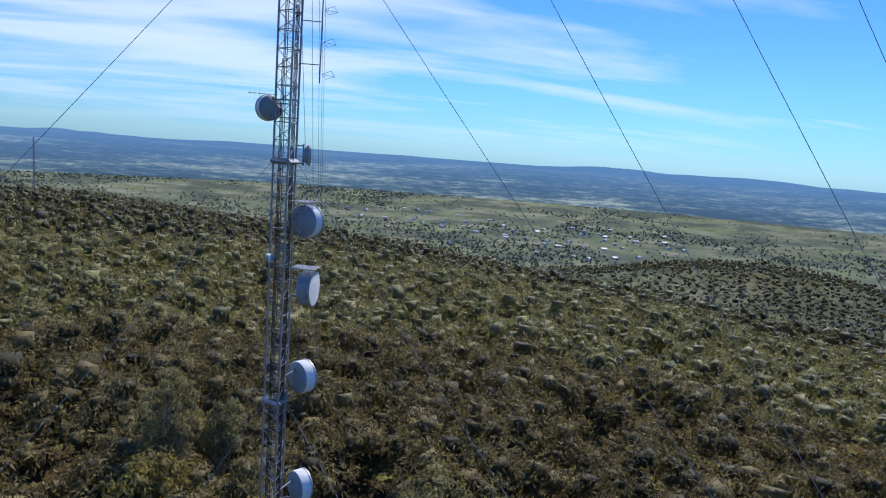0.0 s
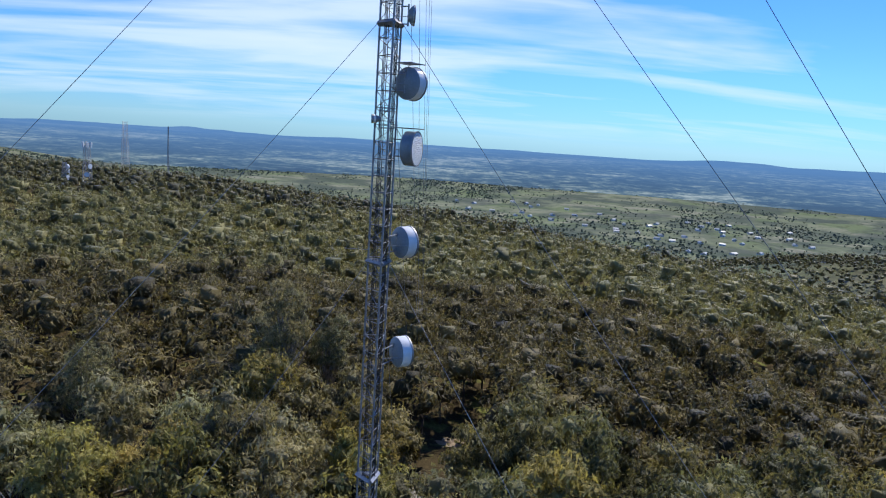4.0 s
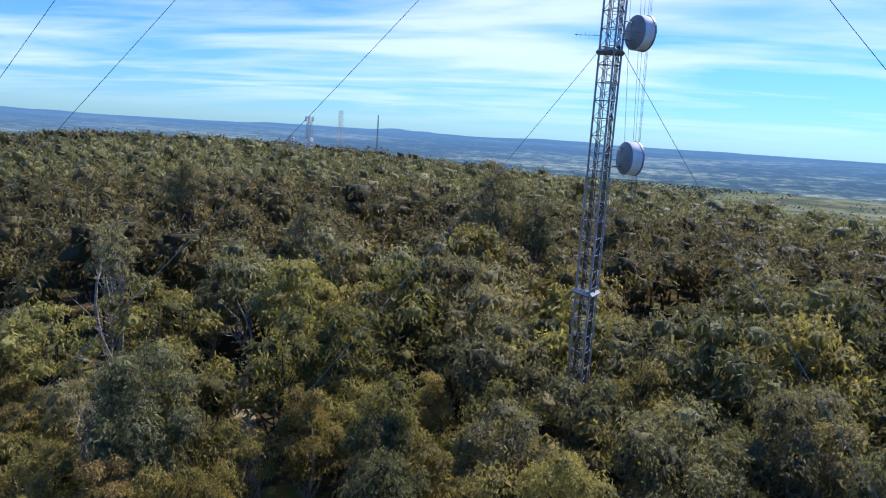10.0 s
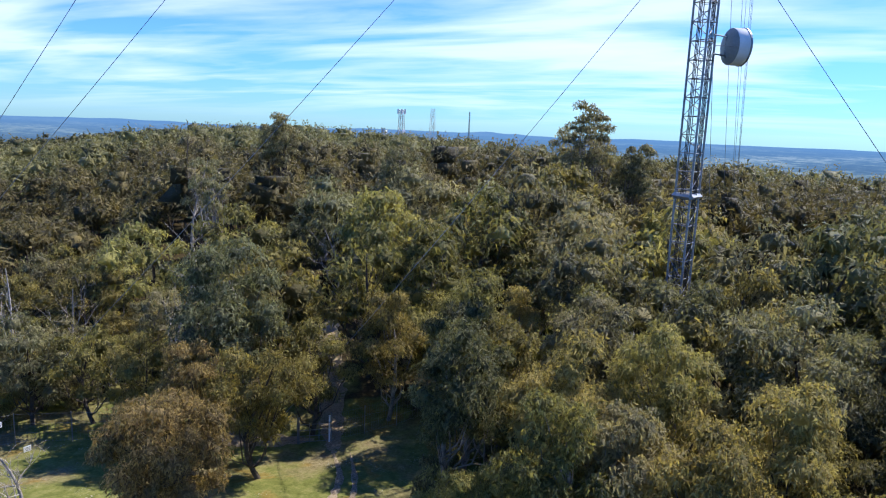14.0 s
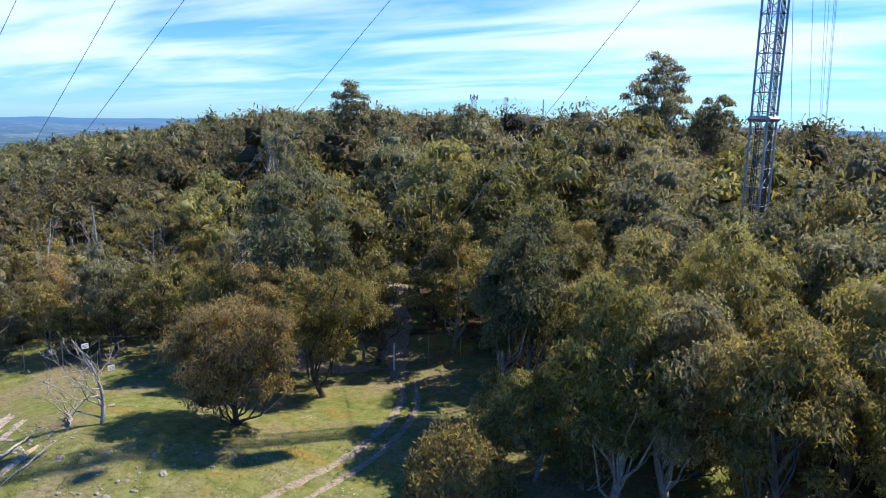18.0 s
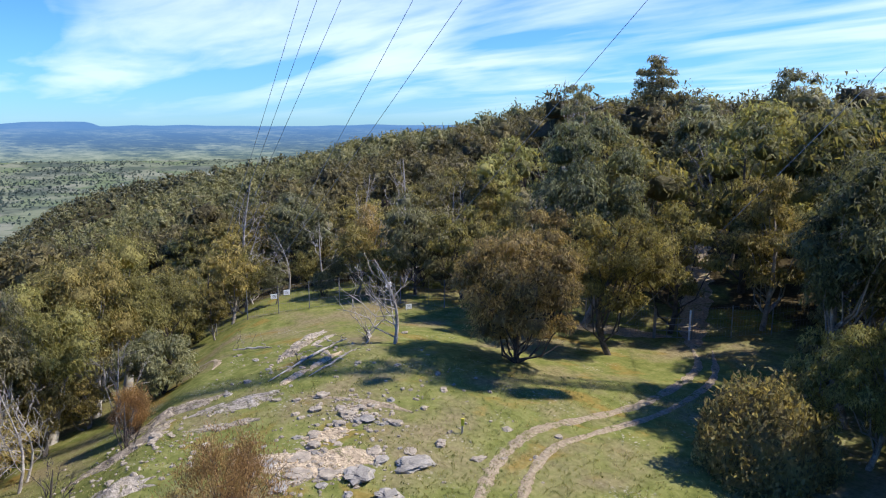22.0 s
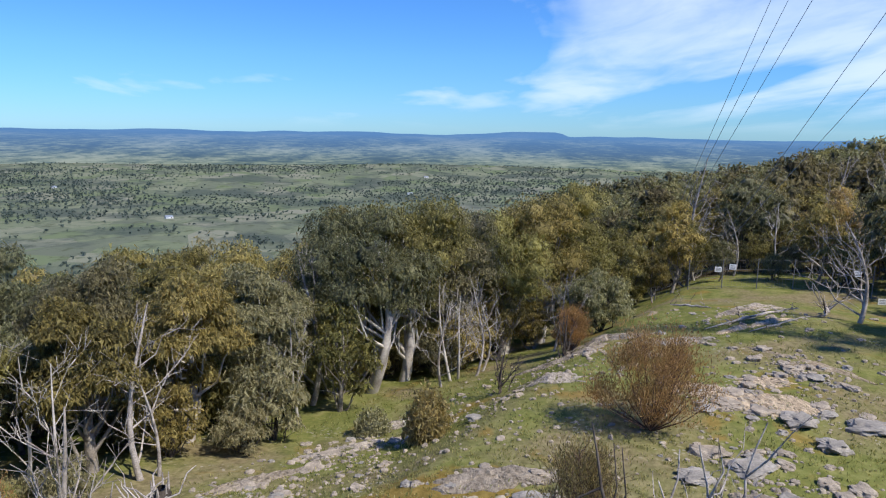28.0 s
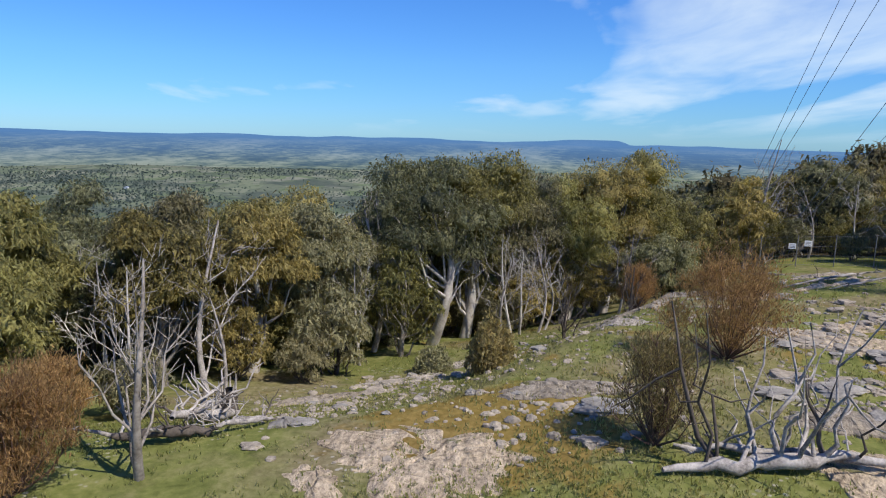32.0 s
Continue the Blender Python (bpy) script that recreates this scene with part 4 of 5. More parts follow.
edge = scatter(6000, 24, 46, 3.6, -14, 31, TAKEN + near, 12)
for x, y in edge:
    if clear(x, y):
        continue
    d = math.hypot(x - EYE_X, y - EYE_Y)
    k = KINDS[int(rng.integers(0, len(KINDS)))][0 if d < 30 else 1]
    plant(k, x, y, rng.uniform(0.50, 0.80), stretch=rng.uniform(0.9, 1.1))

brake = scatter(6000, 44, 78, 3.2, 41, 86, TAKEN + near, 13)
for x, y in brake:
    if clear(x, y):
        continue
    k = KINDS[int(rng.integers(0, len(KINDS)))][1]
    plant(k, x, y, rng.uniform(0.40, 0.66), stretch=rng.uniform(0.85, 1.1))

thicket = scatter(6000, 15, 46, 2.9, 78, 128, TAKEN + near, 9)
for x, y in thicket:
    if (x > -19.5 and y > -6) or clear(x, y):
        continue
    k = KINDS[int(rng.integers(0, len(KINDS)))][0 if x > -34 else 1]
    size = min(rng.uniform(0.34, 0.58), slope_limit(x, y) / 12.0 * rng.uniform(0.85, 1.0))
    if size > 0.18:
        plant(k, x, y, size, stretch=rng.uniform(0.9, 1.1))


KINDS_LOW = [
    tree_kind("gum_sapling", 31, 4.2, 1.7, LEAF, BARK_DARK, leaf_size=0.16, per=78, core=0.54, bare=0.04, clumps=20, label="low leafy gum sapling", lump_n=2),
    tree_kind("gum_sapling", 32, 3.4, 1.6, LEAF_GREY, BARK_DARK, leaf_size=0.16, per=78, core=0.54, bare=0.02, clumps=20, label="low grey-green gum sapling", lump_n=2),
    tree_kind("gum_sapling", 33, 5.6, 1.9, LEAF, BARK, leaf_size=0.16, per=80, core=0.54, bare=0.10, clumps=20, label="young gum tree with a pale stem", lump_n=2),
]
for k in KINDS_LOW:
    tagged(k, group="gum saplings")
PLANTED = TAKEN + near + edge + brake + thicket
rim = scatter(12000, 17, 30, 1.8, 90, 134, PLANTED, 14)
low = [p for p in rim if not clear(*p)][:230]
low += [p for p in scatter(9000, 44, 66, 2.3, 42, 84, PLANTED, 15) if not clear(*p)][:120]
low += [p for p in scatter(9000, 22, 42, 1.7, 78, 101, PLANTED + low, 17) if not clear(*p)][:90]
low += [p for p in scatter(5000, 26, 44, 2.2, -12, 21, PLANTED, 16) if not clear(*p)][:90]
for x, y in low:
    grown = min(rng.uniform(0.7, 1.25), slope_limit(x, y) / 6.0, 0.75 if x > -22 and y < 6 else 9.0)
    plant(KINDS_LOW[int(rng.integers(0, 3))], x, y, max(0.35, grown), stretch=rng.uniform(0.85, 1.15))


def wood_patch(name, places, seed, leaf_size, per, label, hmin=9.5, hmax=14.5, cl=6, trunks=False, lump_n=2, reach=1.0):
    """Far trees, joined: trunks and ragged crowns of leaf sprays."""
    r = np.random.default_rng(seed)
    n = len(places)
    xy = np.array(places)
    z = ground_z(xy[:, 0], xy[:, 1])
    h = r.uniform(hmin, hmax, n)
    az = np.degrees(np.arctan2(-(xy[:, 0] - EYE_X), xy[:, 1] - EYE_Y))
    h = h * (1 - 0.32 * sstep(40, 50, az))
    k = np.repeat(h / 11.0, cl)
    c = np.repeat(np.c_[xy, z + h * 0.70], cl, 0)
    off = r.normal(size=(n * cl, 3))
    off /= np.linalg.norm(off, axis=1)[:, None]
    c = c + off * np.array([2.3, 2.3, 2.0]) * k[:, None] * reach
    v, f = leafy(c, r.uniform(1.8, 3.1, len(c)) * k * reach, per, leaf_size, 0.4, seed, 0.85, 0.66, lump_n)
    ob = part(name, mesh_from(name, v, f, True), LEAF_FAR)
    tagged(ob, label, "woodland", kind="stuff")
    if trunks:
        s = Soup()
        for i in range(n):
            foot = np.array([*xy[i], z[i] - 0.3])
            fork = foot + np.array([r.normal() * 0.5, r.normal() * 0.5, h[i] * 0.4])
            s.tube([foot, fork], [0.22, 0.15], 5)
            for q in range(3):
                s.tube([fork, c[i * cl + q]], [0.11, 0.03], 4)
        part("timber", s.mesh("timber", True), BARK_DARK, ob, "dark gum trunks and limbs")
    return ob


wood_a = scatter(18000, 80, 150, 5.1, -56, 98, TAKEN, 4)
wood_patch("hill_wood", wood_a, 21, 0.58, 44, "dense olive gum woodland over the hill", hmin=8.0, hmax=14.5, trunks=True)
wood_b = scatter(22000, 150, 290, 5.4, -58, 98, [], 6)
wood_patch("ridge_wood", wood_b, 23, 0.78, 20, "olive gum woodland along the ridge", hmin=8.0, hmax=15.0, cl=4, reach=1.1)
wood_c = scatter(40000, 290, 800, 7.4, -60, 100, [], 5)
wood_c += scatter(9000, 800, 1180, 9.0, -60, -22, [], 8)
wood_patch("far_wood", wood_c, 22, 1.25, 6, "distant gum woodland on the ridge and spur", cl=2, reach=1.35)


def valley_trees():
    r = np.random.default_rng(31)
    d = np.sqrt(r.uniform(700**2, 2650**2, 76000))
    a = np.radians(r.uniform(-62, 132, 76000))
    x, y = EYE_X - np.sin(a) * d, EYE_Y + np.cos(a) * d
    keep = waves(x * 0.03, y * 0.03) + 0.8 * waves(x * 0.11 + 2, y * 0.09) + r.normal(size=len(x)) * 0.6 > 0.2 + 0.0004 * np.maximum(x, 0)
    x, y = x[keep], y[keep]
    h = r.uniform(2.8, 6.5, len(x))
    c = np.c_[x, y, ground_z(x, y) + h * 0.5]
    v, f = leafy(c, h * 0.6, 1, 4.0, 0.2, 32, 0.8, 0.95, 2)
    ob = part("valley_trees", mesh_from("valley_trees", v, f), LEAF_VALLEY_HAZED)
    tagged(ob, "scattered paddock trees in the valley", "trees", kind="stuff")


valley_trees()


# ---- the mast ----
MX, MY, MZ = -0.2, 50.9, 3.4
MAST_TOP = 150.0
COLLARS = [18.8, 36.0, 53.2, 71.0, 89.0, 107.0, 125.0, 143.0]


def bar(soup, a, b, r, sides=4):
    soup.tube([a, b], [r, r], sides)


def build_mast():
    root = new("lattice_mast")
    tagged(root, "tall guyed lattice radio mast of grey galvanised steel", "radio mast")
    side = 1.55
    legs = [(MX + side / math.sqrt(3) * math.cos(radians(q)), MY + side / math.sqrt(3) * math.sin(radians(q))) for q in (-80, 40, 160)]
    for x, y in legs:
        s = Soup()
        s.tube([(x, y, MZ - 0.3), (x, y, MAST_TOP)], [0.075, 0.075], 8)
        part("leg", s.mesh("leg"), STEEL, root)
    bay = 1.22
    n = int((MAST_TOP - MZ) / bay)
    for q in range(3):
        (x0, y0), (x1, y1) = legs[q], legs[(q + 1) % 3]
        s = Soup()
        for i in range(n):
            z = MZ + i * bay
            bar(s, (x0, y0, z), (x1, y1, z), 0.032)
            a, b = ((x0, y0, z), (x1, y1, z + bay)) if i % 2 else ((x1, y1, z), (x0, y0, z + bay))
            bar(s, a, b, 0.03)
        part("bracing", s.mesh("bracing"), STEEL, root, "crossed steel struts of one mast face")
    lad = Soup()
    for u in (-0.2, 0.2):
        bar(lad, (MX + u, MY + 0.1, MZ), (MX + u, MY + 0.1, MAST_TOP), 0.03)
    for i in range(int((MAST_TOP - MZ) / 0.45)):
        bar(lad, (MX - 0.2, MY + 0.1, MZ + i * 0.45), (MX + 0.2, MY + 0.1, MZ + i * 0.45), 0.015)
    part("ladder", lad.mesh("ladder"), DARKSTEEL, root, "dark climbing ladder inside the mast")
    for i, u in enumerate((-0.48, -0.4, -0.32, 0.3, 0.37, 0.44, 0.51)):
        s = Soup()
        v = -0.28 + 0.07 * (i % 3)
        s.tube([(MX + u, MY + v, MZ), (MX + u, MY + v, 60 + 9 * i)], [0.032, 0.032], 6)
        part("feeder_cable", s.mesh("feeder_cable"), CABLE, root)
    for z in COLLARS:
        s = Soup()
        for q in range(3):
            (x0, y0), (x1, y1) = legs[q], legs[(q + 1) % 3]
            s.tube([(x0 + (x0 - MX) * 0.12, y0 + (y0 - MY) * 0.12, z), (x1 + (x1 - MX) * 0.12, y1 + (y1 - MY) * 0.12, z)], [0.2, 0.2], 4)
        part("collar", s.mesh("collar"), STEEL, root, "steel collar where the guys fasten")
    s = Soup()
    s.box((MX - 1.3, MY - 1.3, MZ - 0.8), (MX + 1.3, MY + 1.3, MZ + 0.25))
    part("footing", s.mesh("footing"), ROCK, root, "concrete footing")


build_mast()


def guy(az, z, reach, sag=0.01):
    a = radians(az)
    ex, ey = MX - math.sin(a) * reach, MY + math.cos(a) * reach
    lo, hi = np.array([ex, ey, gz(ex, ey)]), np.array([MX - math.sin(a) * 0.95, MY + math.cos(a) * 0.95, z])
    q = np.linspace(0, 1, 17)[:, None]
    pts = hi + (lo - hi) * q
    pts[:, 2] -= (4 * q * (1 - q) * np.linalg.norm(hi - lo) * sag)[:, 0]
    s = Soup()
    s.tube(pts, 0.02, 5)
    ob = part("guy_wire", s.mesh("guy_wire"), STEEL)
    tagged(ob, "long steel guy wire from the mast to the ground", "guy wire", "mast guys")


for z, reach in zip(COLLARS[1:], (28, 46, 60, 60, 66, 66, 66)):
    for az in (114, -126, -6):
        guy(az, z, reach)


def dish_thing(x, y, z, az, dia=2.35, depth=0.85, white=False, roof=False, label="grey microwave dish with a white shrouded rim"):
    """A drum dish that looks along az; its mount reaches back to the mast."""
    root = new("microwave_dish")
    root.matrix_basis = pose(x, y, z, 0, 0, az)
    tagged(root, label, "microwave dish", "mast dishes")
    n, r = 32, dia / 2
    ang = np.linspace(0, 2 * np.pi, n, endpoint=False)

    def lathe(profile, smooth=True):
        rings = [np.c_[rr * np.cos(ang), np.full(n, yy), rr * np.sin(ang)] for yy, rr in profile]
        v = np.concatenate(rings)
        i, j = np.meshgrid(np.arange(len(profile) - 1), np.arange(n), indexing="ij")
        i, j = i.ravel(), j.ravel()
        j2 = (j + 1) % n
        return mesh_from("dish", v, np.stack([i * n + j, i * n + j2, (i + 1) * n + j2, (i + 1) * n + j], 1), smooth)
    part("reflector", lathe([(-0.34, 0.05), (-0.33, 0.3), (-0.26, r * 0.55), (-0.12, r * 0.85), (0.0, r)]), DISHGREY, root, "grey bowl-shaped back")
    shroud = part("shroud", lathe([(0.0, r * 1.0), (0.03, r * 1.02), (depth - 0.05, r * 1.02), (depth, r * 1.035), (depth + 0.02, r * 0.97)]), DISHWHITE if not white else DISHGREY, root, "pale drum round the rim")
    part("radome", lathe([(depth + 0.02, r * 0.97), (depth + 0.05, r * 0.6), (depth + 0.06, 0.03)]), RADOME, shroud, "white fabric cover")
    part("rim_band", lathe([(depth - 0.09, r * 1.025), (depth - 0.09, r * 1.06), (depth + 0.03, r * 1.06), (depth + 0.03, r * 0.985)], False), STEEL, shroud, "steel band round the rim")
    back = root.matrix_basis.inverted() @ Vector((MX + 0.6, MY - 0.4, z))
    s = Soup()
    s.tube([(0, -0.3, -0.75), (0, -0.3, 0.75)], [0.06, 0.06], 8)
    for h in (-0.6, 0.6):
        s.tube([(0, -0.3, h), (back.x, back.y, back.z + h)], [0.05, 0.05], 6)
    part("mount", s.mesh("mount"), STEEL, root, "steel pipe mount")
    s = Soup()
    s.tube([(r * 0.98, 0.1, -0.1), (back.x, back.y, back.z - 0.1)], [0.025, 0.025], 6)
    part("strut", s.mesh("strut"), STEEL, root)
    if roof:
        s = Soup()
        for i in range(9):
            s.box((-0.75, -0.7 + i * 0.2, r + 0.22), (0.75, -0.58 + i * 0.2, r + 0.26))
        for u in (-0.7, 0.7):
            s.tube([(u, -0.7, r + 0.22), (u, 1.1, r + 0.22)], [0.03, 0.03], 4)
            s.tube([(u, -0.6, r + 0.22), (0, -0.3, 0.7)], [0.025, 0.025], 4)
        part("ice_shield", s.mesh("ice_shield"), STEEL, root, "slatted steel ice shield")
    return root


dish_thing(1.15, 50.7, 49.15, -40, 2.3, 0.75, roof=True)
dish_thing(1.3, 50.2, 44.55, -110, 2.4, 0.85, white=True, roof=True, label="microwave dish with a bright white cover and ice shield")
dish_thing(1.25, 51.7, 37.45, -55)
dish_thing(1.45, 51.9, 28.75, -62)


# ---- small gear on the mast ----
dish_thing(1.25, 50.3, 53.75, -85, 1.35, 0.12, label="small open grey dish on a side arm")
dish_thing(-1.35, 51.4, 56.75, 25, 1.7, 0.5, label="grey drum dish on the far side of the mast")
dish_thing(-1.0, 50.6, 46.5, 100, 0.6, 0.25, label="very small white dish on the mast leg")


def dipole_array():
    root = new("dipole_array")
    tagged(root, "folded dipole aerials on a vertical side pole", "antenna")
    x, y = MX + 2.0, MY - 0.6
    s = Soup()
    s.tube([(x, y, 58.6), (x, y, 72.0)], [0.045, 0.045], 8)
    part("pole", s.mesh("pole"), STEEL, root)
    for z in (59.8, 62.6, 65.4, 69.5):
        s = Soup()
        s.tube([(MX + 0.7, y + 0.2, z), (x, y, z)], [0.035, 0.035], 6)
        part("arm", s.mesh("arm"), STEEL, root)
    for z in (59.2, 61.3, 63.4, 66.5):
        s = Soup()
        a, b, c, d = (x + 0.15, y, z), (x + 0.75, y, z + 0.28), (x + 1.0, y, z - 0.1), (x + 0.4, y, z - 0.3)
        for p, q in ((a, b), (b, c), (c, d), (d, a), (a, c)):
            s.tube([p, q], [0.018, 0.018], 5)
        part("dipole", s.mesh("dipole"), DISHWHITE, root, "white looped dipole")


def yagi(z, x0, length, y=None):
    y = MY - 0.5 if y is None else y
    root = new("yagi_antenna")
    tagged(root, "thin grey yagi aerial on the mast side", "antenna", "yagi aerials")
    s = Soup()
    s.tube([(x0, y, z), (x0 - length, y, z)], [0.02, 0.02], 6)
    part("boom", s.mesh("boom"), STEEL, root)
    for i in range(5):
        s = Soup()
        x = x0 - length * (0.3 + 0.16 * i)
        s.tube([(x, y, z - 0.22 + 0.02 * i), (x, y, z + 0.22 - 0.02 * i)], [0.01, 0.01], 5)
        part("element", s.mesh("element"), STEEL, root)


dipole_array()
yagi(57.6, MX - 0.7, 1.9)
yagi(37.0, MX - 0.7, 1.9)


# ---- rocks ----
def rock_mesh(name, seed, n=6, rough=0.28, flat=0.7):
    bv, bf = ball(n)
    uniq, inv = np.unique(np.round(bv, 4), axis=0, return_inverse=True)
    inv = np.asarray(inv).ravel()
    out = []
    for p in uniq:
        q = Vector(p * 1.3 + seed * 3.7)
        d = 1 + rough * 2 * (noise.noise(q) + 0.5 * noise.noise(q * 2.3))
        p2 = p * d
        cut = 0.75 + 0.2 * noise.noise(Vector((seed, 1.5, 2.5)))
        out.append((p2[0], p2[1], min(p2[2], cut) * flat))
    return mesh_from(name, out, inv[bf], False)


ROCK_SHAPES = [rock_mesh("boulder", i, 6, 0.30, 0.62) for i in range(4)]
STONE_SHAPES = [rock_mesh("stone", 20 + i, 4, 0.32, 0.7) for i in range(5)]
for i, me in enumerate(ROCK_SHAPES):
    me.materials.append(ROCK if i % 2 else ROCKDARK)
for i, me in enumerate(STONE_SHAPES):
    me.materials.append(ROCK if i % 3 else ROCKDARK)


def boulder(x, y, size, shape=0, wide=1.0, tall=1.0, turn=None, label="grey granite boulder half sunk in grass"):
    ob = new("boulder", ROCK_SHAPES[shape % 4])
    ob.matrix_basis = pose(x, y, gz(x, y) + size * 0.18 * tall, 0, 0, rng.uniform(0, 360) if turn is None else turn) @ Matrix.Diagonal((size * wide, size, size * tall, 1))
    tagged(ob, label, "boulder", "boulders in the clearing")


for x, y, size, shape, wide, tall in ((-17.6, 13.5, 1.0, 0, 1.35, 0.75), (-17.1, 15.3, 1.05, 2, 1.4, 0.7), (-15.9, 13.5, 0.85, 0, 1.1, 0.9), (-17.7, 17.0, 0.5, 1, 1.0, 1.1), (-18.6, 14.7, 0.6, 3, 1.5, 0.5), (-17.9, 15.8, 0.5, 1, 1.6, 0.5), (-14.6, 10.5, 1.0, 2, 1.4, 0.6), (-15.6, 9.9, 0.7, 3, 1.4, 0.5), (-14.9, 11.5, 0.45, 1, 1.2, 0.8), (-14.1, 8.9, 0.8, 0, 1.3, 0.6), (-13.9, 12.0, 0.55, 1, 1.1, 0.8), (-13.6, 12.7, 0.6, 3, 1.3, 0.7), (-15.2, 10.9, 0.5, 0, 1.2, 0.8), (-15.5, 11.9, 0.4, 1, 1.2, 0.9), (-12.8, 10.6, 0.9, 2, 1.4, 0.5), (-19.9, 12.6, 0.8, 3, 1.4, 0.6), (-20.5, 13.4, 0.6, 1, 1.0, 1.2), (-19.0, 11.9, 0.7, 1, 1.5, 0.6), (-18.3, 12.6, 0.7, 3, 1.3, 0.7), (-20.3, 11.5, 0.6, 0, 1.3, 0.7), (-21.4, 13.9, 0.5, 1, 1.3, 0.8), (-23.2, 15.0, 0.55, 1, 1.1, 1.0), (-24.2, 15.8, 0.6, 3, 1.2, 0.8), (-22.6, 15.8, 0.4, 1, 1.4, 0.7), (-13.2, 4.8, 1.0, 2, 1.5, 0.5), (-15.9, 0.6, 0.45, 1, 1.2, 0.7), (-16.4, -1.4, 0.5, 3, 1.3, 0.6), (-17.6, -2.7, 0.7, 1, 1.5, 0.5), (-18.9, -0.9, 0.7, 3, 1.5, 0.5), (-20.1, -0.4, 0.75, 1, 1.6, 0.5), (-22.2, 0.6, 0.6, 3, 1.4, 0.6), (-20.9, 1.6, 0.5, 1, 1.4, 0.6), (-30.4, 24.8, 0.4, 1, 1.2, 0.9), (-12.0, -2.6, 0.4, 3, 1.3, 0.6), (-13.4, -1.9, 0.5, 2, 1.4, 0.6)):
    boulder(x, y, size * 0.44, shape, wide, tall, label="pale granite boulder half sunk in grass" if shape % 2 else "grey granite boulder half sunk in grass")


def slab(x, y, length, width, turn, seed, rise=0.22, mat=None, label="flat pale granite slab flush with the grass"):
    """A low dome of bare rock with a ragged rim, lying on the slope."""
    r = np.random.default_rng(seed)
    ca, sa = math.cos(radians(turn)), math.sin(radians(turn))
    na, nr = 56, 12
    ph = r.uniform(0, 6.28, 5)
    v, f = [], []
    for i in range(nr + 1):
        q = i / nr
        for j in range(na):
            a = 2 * math.pi * j / na
            edge = 1 + 0.16 * math.sin(2 * a + ph[0]) + 0.12 * math.sin(3 * a + ph[1]) + 0.10 * math.sin(7 * a + ph[2]) + 0.07 * math.sin(13 * a + ph[3]) + 0.05 * math.sin(19 * a + ph[4])
            u, w = math.cos(a) * q * edge * length / 2, math.sin(a) * q * edge * width / 2
            px_, py_ = x + u * ca - w * sa, y + u * sa + w * ca
            h = 0.65 * rise * (1 - q**2.5) + 0.05 * noise.noise(Vector((px_ * 1.7, py_ * 1.7, seed))) + 0.03 * noise.noise(Vector((px_ * 5, py_ * 5, seed)))
            step = 0.06 * round(3 * noise.noise(Vector((px_ * 0.8, py_ * 0.8, seed + 3.0))))
            v.append((px_, py_, gz(px_, py_) + (h + step * (1 - q)) - (0.12 if i == nr else 0.0)))
    for i in range(nr):
        for j in range(na):
            j2 = (j + 1) % na
            f.append((i * na + j, (i + 1) * na + j, (i + 1) * na + j2, i * na + j2))
    ob = part("rock_slab", mesh_from("rock_slab", v, f, False), mat or PATCHY)
    tagged(ob, label, "rock slab", "rock slabs in the clearing")


slab(-11.3, 0.9, 4.3, 3.1, 75, 1, 0.10, BARE_ROCK, "bare pale weathered granite sheet in the turf")
slab(-10.4, -1.0, 1.6, 1.0, 30, 2, 0.08, BARE_ROCK, "small bare granite sheet in the turf")
slab(-14.7, 4.1, 3.2, 1.5, 80, 3, 0.20, GREY_SHEET, "grey domed granite slab in the grass")
slab(-12.6, 9.6, 2.4, 1.5, 70, 4, 0.24, GREY_SHEET, "grey domed granite slab in the grass")
slab(-27.4, 8.8, 4.6, 1.5, 88, 5, 0.16, GREY_SHEET, "grey streaked granite shelf in the grass")
slab(-28.8, 10.9, 4.6, 1.4, 82, 6, 0.18, GREY_SHEET, "grey streaked granite shelf in the grass")
slab(-26.6, 13.2, 4.2, 1.2, 72, 7, 0.16)
slab(-25.0, 11.9, 2.4, 0.8, 62, 8, 0.14, GREY_SHEET, "narrow grey granite shelf in the grass")
slab(-27.0, 16.0, 2.2, 0.45, 105, 9, 0.16, BARE_ROCK, "narrow pale granite rib in the grass")
slab(-27.7, 18.0, 2.8, 0.45, 110, 10, 0.16, BARE_ROCK, "narrow pale granite rib in the grass")
slab(-31.4, 18.4, 4.2, 1.1, 128, 11, 0.16, GREY_SHEET, "grey broken granite shelf on the knoll")
slab(-33.8, 20.6, 4.4, 1.0, 132, 19, 0.16)
slab(-32.0, 20.4, 3.2, 0.6, 130, 20, 0.14)
slab(-23.2, 7.2, 3.2, 1.5, 60, 21, 0.14)
slab(-19.5, 12.7, 4.0, 2.6, 50, 12, 0.16, BARE_ROCK, "bare pale rubble patch of broken granite")
slab(-21.0, 14.2, 2.2, 1.0, 60, 13, 0.12, BARE_ROCK, "bare pale rubble patch of broken granite")
slab(-22.0, 16.6, 2.8, 0.5, 55, 14, 0.08, TRACK, "bare sandy strip in the grass")
slab(-10.2, 8.9, 3.0, 2.0, 60, 15, 0.16, BARE_ROCK, "bare pale granite sheet beside a fallen tree")
slab(-18.2, -2.5, 3.6, 0.9, 130, 16, 0.2, GREY_SHEET, "long grey granite ledge at the slope's edge")
slab(-20.6, -0.2, 3.6, 1.0, 120, 17, 0.2)
slab(-23.4, 1.6, 3.2, 1.2, 110, 22, 0.16)
slab(-13.6, -2.4, 1.0, 0.7, 20, 18, 0.2, ROCKDARK, "small grey granite slab in the grass")


